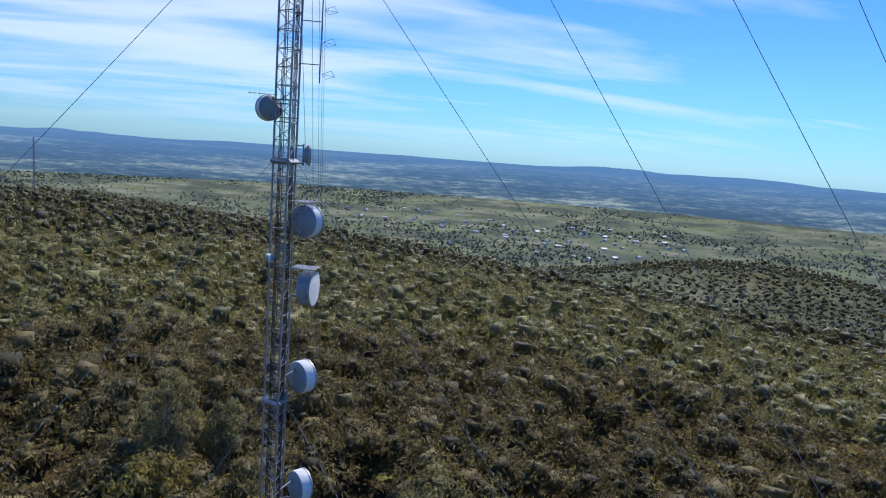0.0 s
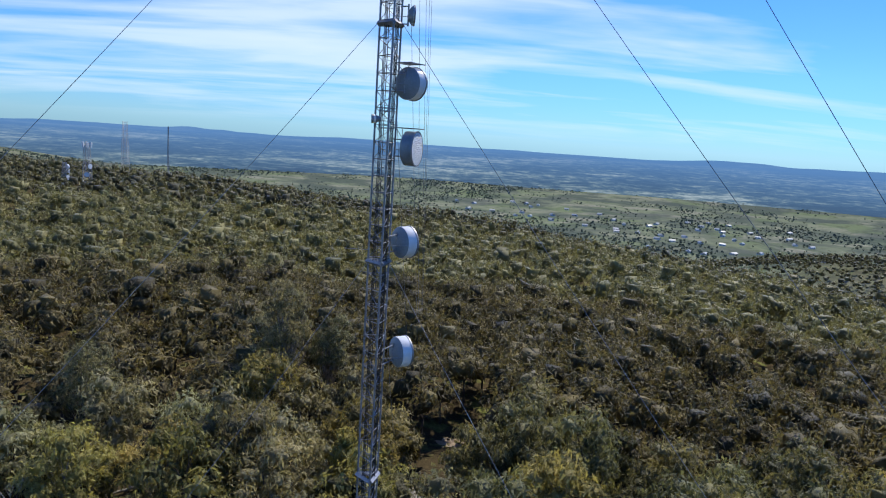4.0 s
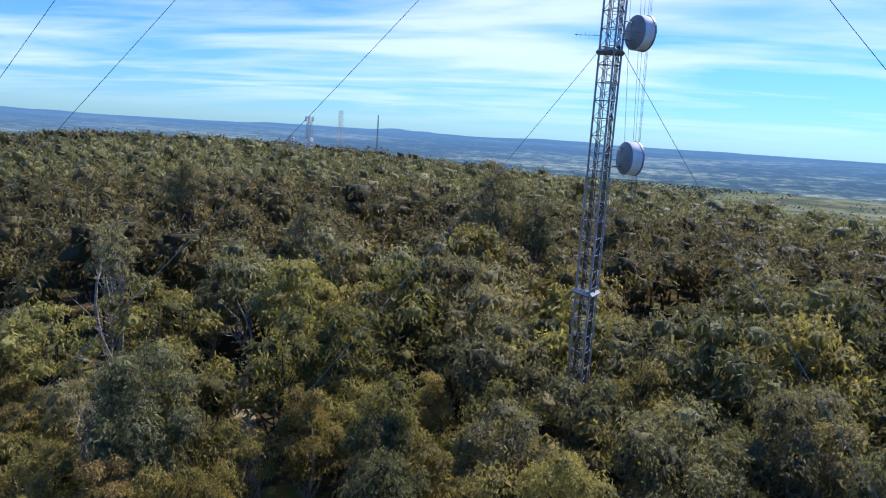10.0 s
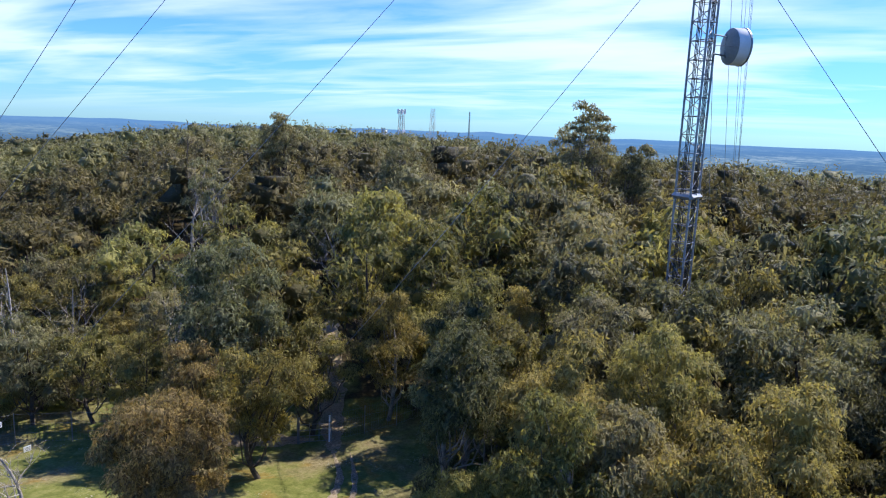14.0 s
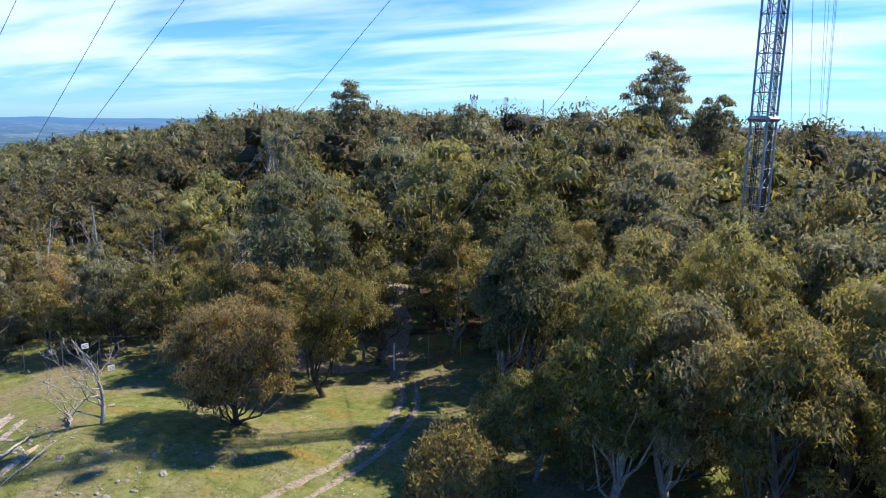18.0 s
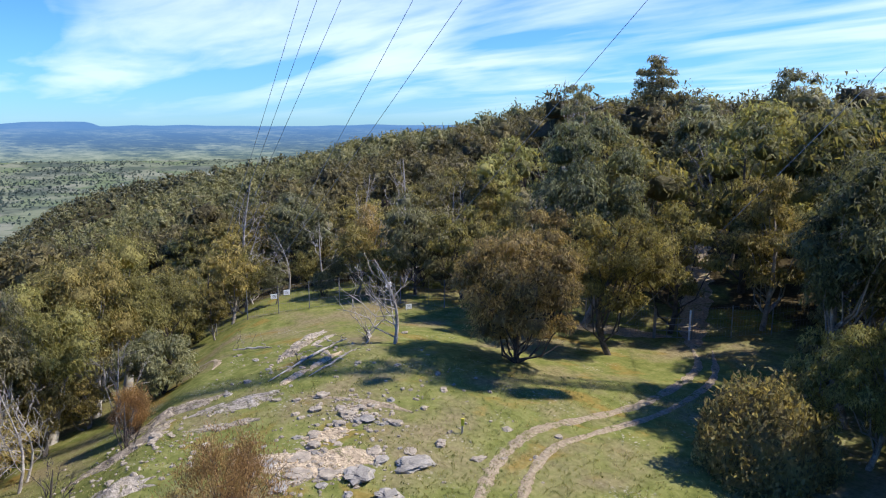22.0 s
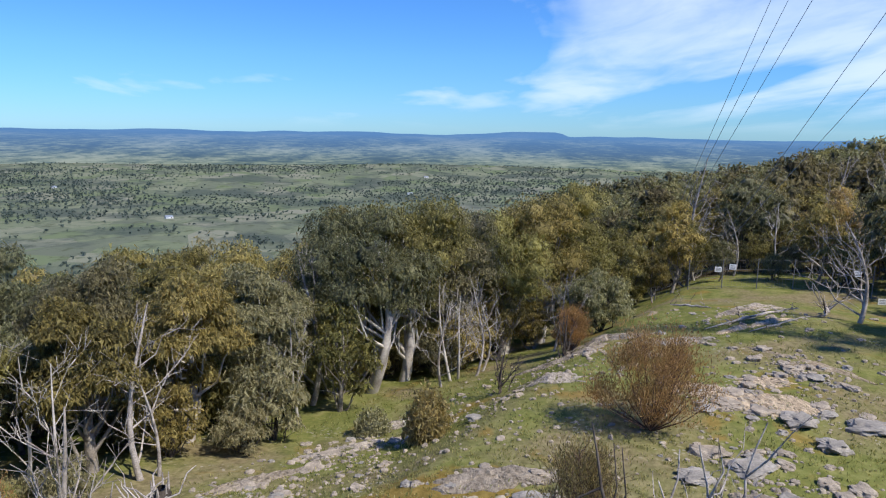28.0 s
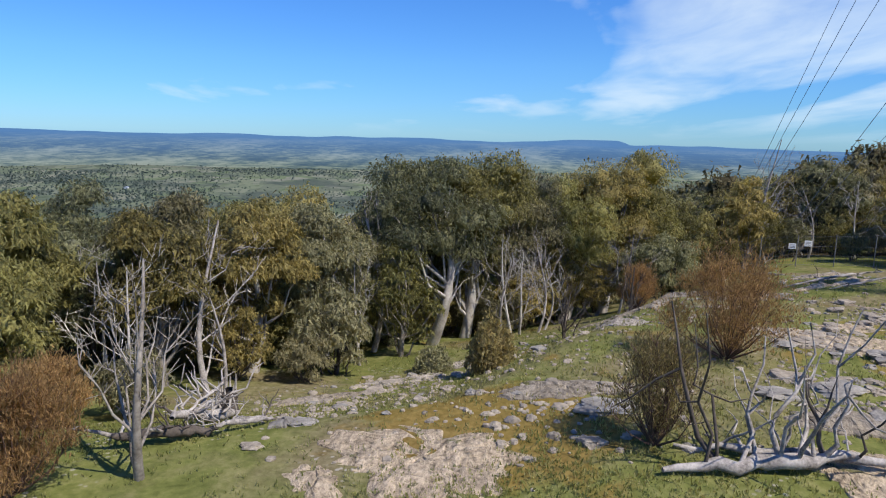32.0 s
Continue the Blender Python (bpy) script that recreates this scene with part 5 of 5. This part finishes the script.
def scatter_stones():
    r = np.random.default_rng(55)
    spots = [(-19.5, 12.7, 2.4, 44), (-18.6, 0.4, 2.8, 34), (-14.6, 10.6, 1.8, 30), (-25.5, 9.5, 3.5, 22), (-22.0, 16.0, 1.4, 22), (-29.0, 17.5, 4.0, 24), (-22.5, 4.5, 3.0, 20), (-13.5, 4.5, 2.5, 12), (-16.0, -2.0, 2.4, 20), (-20.0, 18.0, 6.0, 14)]
    for cx, cy, spread, n in spots:
        for _ in range(n):
            x, y = cx + r.normal() * spread * 0.6, cy + r.normal() * spread * 0.6
            size = float(np.clip(r.lognormal(-2.4, 0.5), 0.05, 0.3))
            ob = new("stone", STONE_SHAPES[int(r.integers(0, 5))])
            ob.matrix_basis = pose(x, y, gz(x, y) + size * 0.15, 0, 0, r.uniform(0, 360)) @ Matrix.Diagonal((size * r.uniform(0.9, 1.6), size, size * r.uniform(0.6, 1.0), 1))
            tagged(ob, "loose pale granite stone on the grass", "stone", "loose stones")


scatter_stones()


def gravel():
    """Small rubble strewn over the stony ground, joined."""
    r = np.random.default_rng(57)
    spots = np.array([(-19.5, 12.7, 2.6), (-18.6, 0.4, 2.8), (-14.4, 10.6, 2.0), (-25.5, 9.0, 3.6), (-21.8, 16.0, 1.6), (-29.0, 17.5, 4.0), (-22.5, 4.5, 3.0), (-13.0, 2.5, 2.6), (-16.0, -2.0, 2.4), (-20.0, 16.0, 6.0), (-17.0, 6.0, 4.0), (-20.5, -0.2, 1.8), (-19.5, 12.7, 1.6)])
    n = 1700
    k = r.integers(0, len(spots), n)
    x, y = spots[k, 0] + r.normal(size=n) * spots[k, 2] * 0.55, spots[k, 1] + r.normal(size=n) * spots[k, 2] * 0.55
    c = np.c_[x, y, ground_z(x, y) + 0.01]
    bv, bf = ball(3)
    uniq, inv = np.unique(np.round(bv, 4), axis=0, return_inverse=True)
    inv = np.asarray(inv).ravel()
    size = np.clip(r.lognormal(-3.0, 0.45, n), 0.025, 0.14)
    v = c[:, None] + uniq[None] * r.uniform(0.75, 1.2, (n, len(uniq), 1)) * r.uniform(0.7, 1.3, (n, 1, 3)) * (size[:, None] * np.array([1.2, 1.2, 0.7]))[:, None]
    f = (inv[bf][None] + (np.arange(n) * len(uniq))[:, None, None]).reshape(-1, 4)
    tagged(part("gravel", mesh_from("gravel", v.reshape(-1, 3), f), ROCK), "pale granite rubble strewn over the turf", "gravel", kind="stuff")


gravel()


# boulders below the mast
for x, y, size, shape, wide, tall in ((-4.6, 62.6, 1.5, 0, 1.3, 1.1), (-5.6, 61.2, 1.0, 1, 1.2, 1.2), (-3.4, 61.6, 0.9, 3, 1.3, 0.9), (-6.8, 60.0, 0.8, 2, 1.4, 0.7), (-4.4, 63.6, 1.6, 1, 1.6, 0.55)):
    boulder(x, y, size, shape, wide, tall, label="weathered granite boulder piled among gum trees")
slab(-5.0, 62.2, 3.4, 1.2, 10, 31, 1.5, ROCK, "pale flat capstone on piled boulders")
slab(7.2, 73.4, 2.2, 1.6, 0, 32, 0.05, DIRT, "patch of bare yellow sand in the wood")
slab(10.6, 88.0, 5.0, 3.6, 0, 33, 0.05, DIRT, "bare clearing floor in the wood")


# ---- fenced equipment pad behind the mast ----
def equipment_pad(x, y):
    root = new("equipment_pad")
    root.matrix_basis = pose(x, y, gz(x, y), 0, 0, 8)
    tagged(root, "small grey concrete pad with a pale cabinet and fence posts", "equipment pad")
    s = Soup()
    s.box((-2.0, -2.2, -0.5), (2.0, 2.2, 0.12))
    part("slab", s.mesh("slab"), ROCKDARK, root, "grey concrete slab")
    s = Soup()
    s.box((-0.35, 0.3, 0.12), (0.35, 0.9, 0.75))
    part("cabinet", s.mesh("cabinet"), DISHWHITE, root, "pale metal cabinet")
    for u, v in ((-2.1, -2.3), (2.1, -2.3), (2.1, 2.3), (-2.1, 2.3), (2.1, 0.0)):
        s = Soup()
        s.tube([(u, v, -0.3), (u, v, 2.1)], [0.05, 0.05], 8)
        part("post", s.mesh("post"), FENCE_STEEL, root)
    for h in (0.5, 1.2, 2.0):
        s = Soup()
        s.tube([(2.1, -2.3, h), (2.1, 2.3, h)], [0.012, 0.012], 4)
        s.tube([(-2.1, 2.3, h), (2.1, 2.3, h)], [0.012, 0.012], 4)
        part("wire", s.mesh("wire"), FENCE_STEEL, root)


FENCE_STEEL = simple("fence_steel", (0.14, 0.14, 0.14), (0.24, 0.24, 0.24), 6.0, 0.6, 0.3, 0.1)
equipment_pad(3.6, 73.4)


# ---- tracks ----
def dirt_track(points, width, seed, label):
    r = np.random.default_rng(seed)
    pts = [Vector((*p, 0)) for p in points]
    line = []
    for i in range(len(pts) - 1):
        p0, p1, p2, p3 = pts[max(i - 1, 0)], pts[i], pts[i + 1], pts[min(i + 2, len(pts) - 1)]
        for k in range(10):
            t = k / 10
            line.append(0.5 * (2 * p1 + (p2 - p0) * t + (2 * p0 - 5 * p1 + 4 * p2 - p3) * t * t + (3 * p1 - p0 - 3 * p2 + p3) * t**3))
    v, f = [], []
    cols = 5
    for i, p in enumerate(line):
        d = (line[min(i + 1, len(line) - 1)] - line[max(i - 1, 0)]).normalized()
        side = Vector((-d.y, d.x, 0))
        w = width * r.uniform(0.7, 1.25) * min(1.0, 0.2 + 0.12 * min(i, len(line) - 1 - i))
        for k in range(cols):
            q = p + side * w * (k / (cols - 1) - 0.5)
            v.append((q.x, q.y, gz(q.x, q.y) + (0.03 if 0 < k < cols - 1 else -0.03)))
    for i in range(len(line) - 1):
        for k in range(cols - 1):
            f.append((i * cols + k, i * cols + k + 1, (i + 1) * cols + k + 1, (i + 1) * cols + k))
    tagged(part("dirt_track", mesh_from("dirt_track", v, f, True), TRACK), label, "track", kind="structure")


dirt_track([(-12.6, 12.6), (-13.5, 14.6), (-14.6, 16.2), (-15.4, 17.4), (-16.2, 19.2), (-16.6, 21.1), (-16.3, 23.4), (-16.1, 26.8), (-16.8, 31.0), (-18.0, 35.0), (-20.4, 38.4)], 0.62, 1, "bare earth wheel rut in the grass")
dirt_track([(-11.3, 13.4), (-12.4, 15.4), (-13.6, 17.0), (-14.6, 18.6), (-15.3, 20.6), (-15.2, 23.0), (-15.0, 26.6), (-15.6, 30.8), (-16.7, 34.4), (-19.2, 38.6)], 0.5, 2, "bare earth wheel rut in the grass")
dirt_track([(-20.0, 38.0), (-23.0, 43.0), (-26.0, 48.5), (-30.0, 55.0), (-33.0, 61.0)], 2.6, 3, "gravel track leading into the wood")
dirt_track([(-29.0, 36.2), (-26.0, 37.6), (-22.0, 39.4)], 2.4, 4, "gravel patch behind the fence")
dirt_track([(-24.6, 15.4), (-22.2, 17.0), (-20.2, 17.8)], 0.5, 5, "sandy foot track in the grass")
dirt_track([(-38.0, 15.0), (-35.0, 15.5), (-33.0, 14.4)], 0.5, 6, "sandy foot track in the grass")


# ---- fence, gate, signs and marker ----
def fence_run(points, label):
    root = new("wire_fence")
    tagged(root, label, "fence")
    posts = []
    for (x0, y0), (x1, y1) in zip(points, points[1:]):
        n = max(1, round(math.hypot(x1 - x0, y1 - y0) / 2.8))
        posts += [(x0 + (x1 - x0) * i / n, y0 + (y1 - y0) * i / n) for i in range(n)]
    posts.append(points[-1])
    for x, y in posts:
        s = Soup()
        z = gz(x, y)
        s.tube([(x, y, z - 0.3), (x, y, z + 2.05)], [0.035, 0.035], 8)
        part("post", s.mesh("post"), FENCE_STEEL, root)
    for (x0, y0), (x1, y1) in zip(posts, posts[1:]):
        z0, z1 = gz(x0, y0), gz(x1, y1)
        s = Soup()
        for h in (0.12, 0.7, 1.3, 1.95):
            s.tube([(x0, y0, z0 + h), (x1, y1, z1 + h)], [0.006, 0.006], 4)
        for i in range(1, 14):
            t = i / 14
            x, y, z = x0 + (x1 - x0) * t, y0 + (y1 - y0) * t, z0 + (z1 - z0) * t
            s.tube([(x, y, z + 0.05), (x, y, z + 1.95)], [0.004, 0.004], 4)
        part("wire_panel", s.mesh("wire_panel"), FENCE_STEEL, root, "grey wire netting")


fence_run([(-45.6, 19.6), (-43.6, 23.4), (-41.6, 27.2), (-38.8, 30.6), (-33.0, 34.0), (-27.0, 36.8), (-23.0, 38.4)], "grey wire fence on steel posts round the wood")
fence_run([(-21.0, 39.4), (-17.6, 42.4), (-14.0, 47.0)], "grey wire fence on steel posts by the gate")


def gate_thing():
    root = new("metal_gate")
    tagged(root, "wide steel tube gate with wire infill", "gate")
    a, b = Vector((-22.9, 38.4, gz(-22.9, 38.4))), Vector((-21.1, 39.3, gz(-21.1, 39.3)))
    for p in (a, b):
        s = Soup()
        s.tube([p - Vector((0, 0, 0.3)), p + Vector((0, 0, 1.9))], [0.06, 0.06], 8)
        part("gate_post", s.mesh("gate_post"), FENCE_STEEL if p is a else DISHWHITE, root)
    for h in (0.15, 0.55, 0.95, 1.35):
        s = Soup()
        s.tube([a + (b - a) * 0.02 + Vector((0, 0, h)), a + (b - a) * 0.98 + Vector((0, 0, h))], [0.022, 0.022], 6)
        part("rail", s.mesh("rail"), FENCE_STEEL, root)
    for t in (0.02, 0.35, 0.66, 0.98):
        s = Soup()
        p = a + (b - a) * t
        s.tube([p + Vector((0, 0, 0.1)), p + Vector((0, 0, 1.4))], [0.022, 0.022], 6)
        part("upright", s.mesh("upright"), FENCE_STEEL, root)


gate_thing()


def sign_board(x, y, z, w, h, turn):
    root = new("warning_sign")
    root.matrix_basis = pose(x, y, z, 0, 0, turn)
    tagged(root, "small white warning sign wired to the fence", "sign", "fence signs")
    s = Soup()
    s.box((-w / 2, -0.012, 0), (w / 2, 0.012, h))
    part("board", s.mesh("board"), WHITE, root)
    for i in range(3):
        s = Soup()
        s.box((-w * 0.36, -0.018, h * (0.2 + 0.24 * i)), (w * 0.36, -0.0125, h * (0.28 + 0.24 * i)))
        part("text_bar", s.mesh("text_bar"), FENCE_STEEL, root, "grey bar of unreadable writing")


for x, y, dz in ((-43.7, 23.1, 1.2), (-43.3, 23.9, 1.35), (-39.4, 29.9, 1.3), (-37.4, 30.2, 0.02)):
    sign_board(x + 0.25, y - 0.1, gz(x, y) + dz, 0.44, 0.36, 76)


def marker_post():
    root = new("marker_post")
    root.matrix_basis = pose(-17.9, 18.2, gz(-17.9, 18.2), 2, 3, 40)
    tagged(root, "short marker post with a yellow top", "marker post")
    s = Soup()
    s.box((-0.03, -0.03, -0.2), (0.03, 0.03, 0.32))
    part("post", s.mesh("post"), DEADWOOD, root)
    s = Soup()
    s.box((-0.055, -0.04, 0.32), (0.055, 0.04, 0.6))
    part("cap", s.mesh("cap"), YELLOW, root, "bright yellow painted top")


marker_post()


# ---- fallen timber ----
def crooked(r, a, b, wob, n=6):
    a, b = np.array(a, float), np.array(b, float)
    q = np.linspace(0, 1, n)[:, None]
    p = a + (b - a) * q
    p[1:-1] += r.normal(size=(n - 2, 3)) * wob * np.linalg.norm(b - a)
    return p


def fallen_log(a, b, thick, seed, branches, reach, label, upright=0.8, mat=None, forks=2):
    """A trunk lying on the ground with bleached limbs standing off it."""
    r = np.random.default_rng(seed)
    root = new("fallen_log")
    root.matrix_basis = pose(a[0], a[1], gz(*a))
    tagged(root, label, "fallen log", "fallen timber")
    n = 13
    q = np.linspace(0, 1, n)
    xs, ys = a[0] + (b[0] - a[0]) * q, a[1] + (b[1] - a[1]) * q
    ys = ys + np.sin(q * 5) * 0.1
    base = np.stack([xs - a[0], ys - a[1], ground_z(xs, ys) - gz(*a) + thick * 0.9 + 0.25 * q], 1)
    s = Soup()
    base[1:-1] += r.normal(size=(n - 2, 3)) * thick * 0.35
    s.tube(base, thick * np.sin(np.linspace(0.35, 2.75, n)) * r.uniform(0.85, 1.2, n), 9)
    part("trunk", s.mesh("trunk", True), mat or DEADWOOD, root)
    for i in range(branches):
        k = int(r.integers(2, n))
        p0 = base[min(k, n - 1)]
        d = np.array([r.normal() * 0.6, r.normal() * 0.6, abs(r.normal()) * 0.3 + upright])
        ln = reach * r.uniform(0.5, 1.1)
        p1 = p0 + d / np.linalg.norm(d) * ln
        line = crooked(r, p0, p1, 0.05)
        s = Soup()
        rr = thick * r.uniform(0.22, 0.42)
        s.tube(line, rr * np.linspace(1, 0.25, len(line)), 7)
        for _ in range(forks):
            j = int(r.integers(2, 5))
            e = line[j] + r.normal(size=3) * 0.28 * ln + np.array([0, 0, 0.2 * ln])
            s.tube(crooked(r, line[j], e, 0.06, 4), rr * np.array([0.5, 0.4, 0.28, 0.1]), 5)
        part("branch", s.mesh("branch", True), DEADWOOD if r.uniform() < 0.75 else BARK_DARK, root)


fallen_log((-10.15, 5.1), (-10.3, 8.6), 0.14, 5, 12, 2.9, "fallen bleached tree with limbs standing upright", 2.2, None, 1)
fallen_log((-11.2, 5.6), (-10.0, 9.6), 0.09, 6, 9, 1.6, "fallen grey limb with bare crooked branches", 0.35)
fallen_log((-27.6, 15.0), (-29.4, 20.4), 0.055, 7, 6, 1.0, "long pale fallen limb lying in grass", 0.15)
fallen_log((-26.4, 16.4), (-27.2, 19.6), 0.045, 8, 4, 0.8, "pale fallen limb lying in grass", 0.1)
fallen_log((-28.4, 20.8), (-30.6, 22.6), 0.08, 9, 12, 2.0, "heap of dry fallen branches below a dead tree", 0.3)
fallen_log((-15.4, -4.0), (-12.6, -4.4), 0.14, 10, 14, 1.5, "heap of bleached fallen branches by a stump", 0.25)
fallen_log((-13.9, -2.7), (-12.4, -3.4), 0.07, 11, 8, 0.9, "small heap of grey brushwood on grass", 0.35)
fallen_log((-12.8, -3.6), (-11.6, -5.2), 0.12, 12, 8, 0.8, "dark fallen branch beside a bare tree", 0.2, BARK_DARK)
fallen_log((-33.4, 18.0), (-35.2, 16.6), 0.06, 13, 5, 1.2, "pale fallen limb on the grassy knoll", 0.3)
fallen_log((-22.0, 74.0), (-29.0, 70.0), 0.2, 14, 6, 3.0, "long pale fallen tree among gums", 0.4)


def stump(x, y):
    root = new("tree_stump")
    root.matrix_basis = pose(x, y, gz(x, y))
    tagged(root, "burnt hollow broken stump with pale splinters", "stump")
    s = Soup()
    s.tube([(0, 0, -0.2), (0.02, 0, 0.2), (0.0, 0.05, 0.5), (0.06, 0.05, 0.7)], [0.34, 0.26, 0.22, 0.12], 11)
    part("trunk", s.mesh("trunk", True), BARK_DARK, root)
    r = np.random.default_rng(3)
    for i in range(6):
        a = i * 1.05
        s = Soup()
        s.tube([(0.18 * math.cos(a), 0.18 * math.sin(a), 0.4), (0.22 * math.cos(a), 0.22 * math.sin(a), 0.75 + 0.4 * r.uniform())], [0.06, 0.01], 5)
        part("splinter", s.mesh("splinter"), DEADWOOD, root, "pale splintered wood")


stump(-15.8, -4.4)


# ---- grass ----
def grass():
    r = np.random.default_rng(77)
    n = 30000
    a, d = np.radians(r.uniform(18, 128, n)), 9 + 24 * r.uniform(0, 1, n) ** 1.3
    x, y = EYE_X - np.sin(a) * d, EYE_Y + np.cos(a) * d
    keep = np.array([inside(CLEARING, p, q) for p, q in zip(x, y)]) & (waves(x * 3.1, y * 2.7) + r.normal(size=n) * 0.6 > -0.2)
    x, y = x[keep], y[keep]
    c = np.c_[x, y, ground_z(x, y) + 0.03]
    v, f = leaf_quads(c, 0.10, 4, 0.075, -1.6, 78, 0.4, (0.15, 0.3))
    tagged(part("grass", mesh_from("grass", v, f), GRASS), "short green and straw grass tufts", "grass", kind="stuff")


GRASS = leaf_material("grass_blades", (0.11, 0.13, 0.035), (0.19, 0.195, 0.065), (0.30, 0.27, 0.12), 0.3)
grass()


# ---- towers along the ridge ----
def ridge_tower(x, y, base, top, width, label, dishes=0, panels=0):
    root = new("ridge_tower")
    root.matrix_basis = pose(x, y, base)
    tagged(root, label, "radio tower", "towers on the ridge")
    h = top - base
    for u, w in ((-1, -1), (1, -1), (1, 1), (-1, 1)):
        s = Soup()
        s.tube([(u * width, w * width, -2), (u * width * 0.45, w * width * 0.45, h)], [0.14, 0.10], 6)
        part("leg", s.mesh("leg"), STEEL, root)
    s = Soup()
    n = max(5, int(h / 2.2))
    for i in range(n):
        k0, k1 = 1 - 0.55 * i / n, 1 - 0.55 * (i + 1) / n
        z0, z1 = h * i / n, h * (i + 1) / n
        c = [(-1, -1), (1, -1), (1, 1), (-1, 1)]
        for q in range(4):
            (a0, b0), (a1, b1) = c[q], c[(q + 1) % 4]
            s.tube([(a0 * width * k0, b0 * width * k0, z0), (a1 * width * k1, b1 * width * k1, z1)], [0.07, 0.07], 4)
            s.tube([(a1 * width * k0, b1 * width * k0, z0), (a0 * width * k1, b0 * width * k1, z1)], [0.07, 0.07], 4)
    part("bracing", s.mesh("bracing"), STEEL, root)
    for i in range(panels):
        a = i * 1.05
        s = Soup()
        px_, py_ = math.cos(a) * 2.2, math.sin(a) * 2.2
        s.box((px_ - 0.25, py_ - 0.25, h - 2.4), (px_ + 0.25, py_ + 0.25, h + 0.4))
        s.tube([(0, 0, h - 1), (px_, py_, h - 1)], [0.08, 0.08], 5)
        part("panel_antenna", s.mesh("panel_antenna"), DISHWHITE, root)
    for i in range(dishes):
        s = Soup()
        a = -1.3 + i * 0.9
        px_, py_, z = math.cos(a) * 1.6, math.sin(a) * 1.6, h * (0.45 + 0.14 * i)
        s.tube([(px_, py_, z), (px_ + 0.5 * math.cos(a), py_ + 0.5 * math.sin(a), z)], [1.1, 1.25], 18)
        s.tube([(px_ + 0.5 * math.cos(a), py_ + 0.5 * math.sin(a), z), (px_ + 0.51 * math.cos(a), py_ + 0.51 * math.sin(a), z)], [1.25, 0.02], 18)
        s.tube([(px_, py_, z), (px_ - 0.05 * math.cos(a), py_ - 0.05 * math.sin(a), z)], [1.1, 0.02], 18)
        part("dish", s.mesh("dish"), DISHWHITE, root, "white drum dish")


ridge_tower(-154, 356, gz(-154, 356), 31, 2.2, "short steel tower with panel aerials on the ridge", 2, 6)
ridge_tower(-163, 352, gz(-163, 352), 21, 1.6, "short steel tower with white dishes on the ridge", 4, 0)
ridge_tower(-250, 655, gz(-250, 655), 40, 3.4, "tall slender lattice tower beyond the ridge")
ridge_tower(-213, 660, gz(-213, 660), 38, 0.8, "thin pole mast beyond the ridge")


def house(x, y, turn, w=9.0, d=13.0, h=3.4, roof=None, wall=None, first=None):
    m = pose(x, y, gz(x, y), 0, 0, turn)
    if first:
        return copy_thing(first, m)
    root = new("house")
    root.matrix_basis = m
    tagged(root, "far white house with a pale iron roof", "house", "valley houses")
    s = Soup()
    s.box((-w / 2, -d / 2, -1), (w / 2, d / 2, h))
    part("wall", s.mesh("wall"), wall or WHITE, root)
    s = Soup()
    o, t = 0.5, 2.4
    v = [(-w / 2 - o, -d / 2 - o, h), (w / 2 + o, -d / 2 - o, h), (w / 2 + o, d / 2 + o, h), (-w / 2 - o, d / 2 + o, h), (0, -d / 2 - o, h + t), (0, d / 2 + o, h + t)]
    s.put(v, [(0, 4, 5, 3), (1, 2, 5, 4), (0, 1, 4, 4), (3, 5, 2, 2), (0, 3, 2, 1)])
    part("roof", s.mesh("roof"), roof or DISHGREY, root, "pale grey iron roof")
    for k in (-1, 1):
        for y0 in (-d / 4, d / 4):
            s = Soup()
            s.box((k * w / 2 - 0.06, y0 - 0.9, 0.9), (k * w / 2 + 0.06, y0 + 0.9, 2.2))
            part("window", s.mesh("window"), CABLE, root, "dark window")
    return root


first_house = house(620, 1560, 20)
hr = np.random.default_rng(91)
for i in range(61):
    if i < 54:
        cx, cy = [(560, 1500), (640, 1650), (760, 1500), (420, 1720), (900, 1650), (330, 1900)][i % 6]
        x, y = cx + hr.normal() * 110, cy + hr.normal() * 120
    else:
        a, d = radians(hr.uniform(75, 118)), hr.uniform(1100, 2300)
        x, y = -math.sin(a) * d, math.cos(a) * d
    house(x, y, hr.uniform(0, 180), first=first_house)
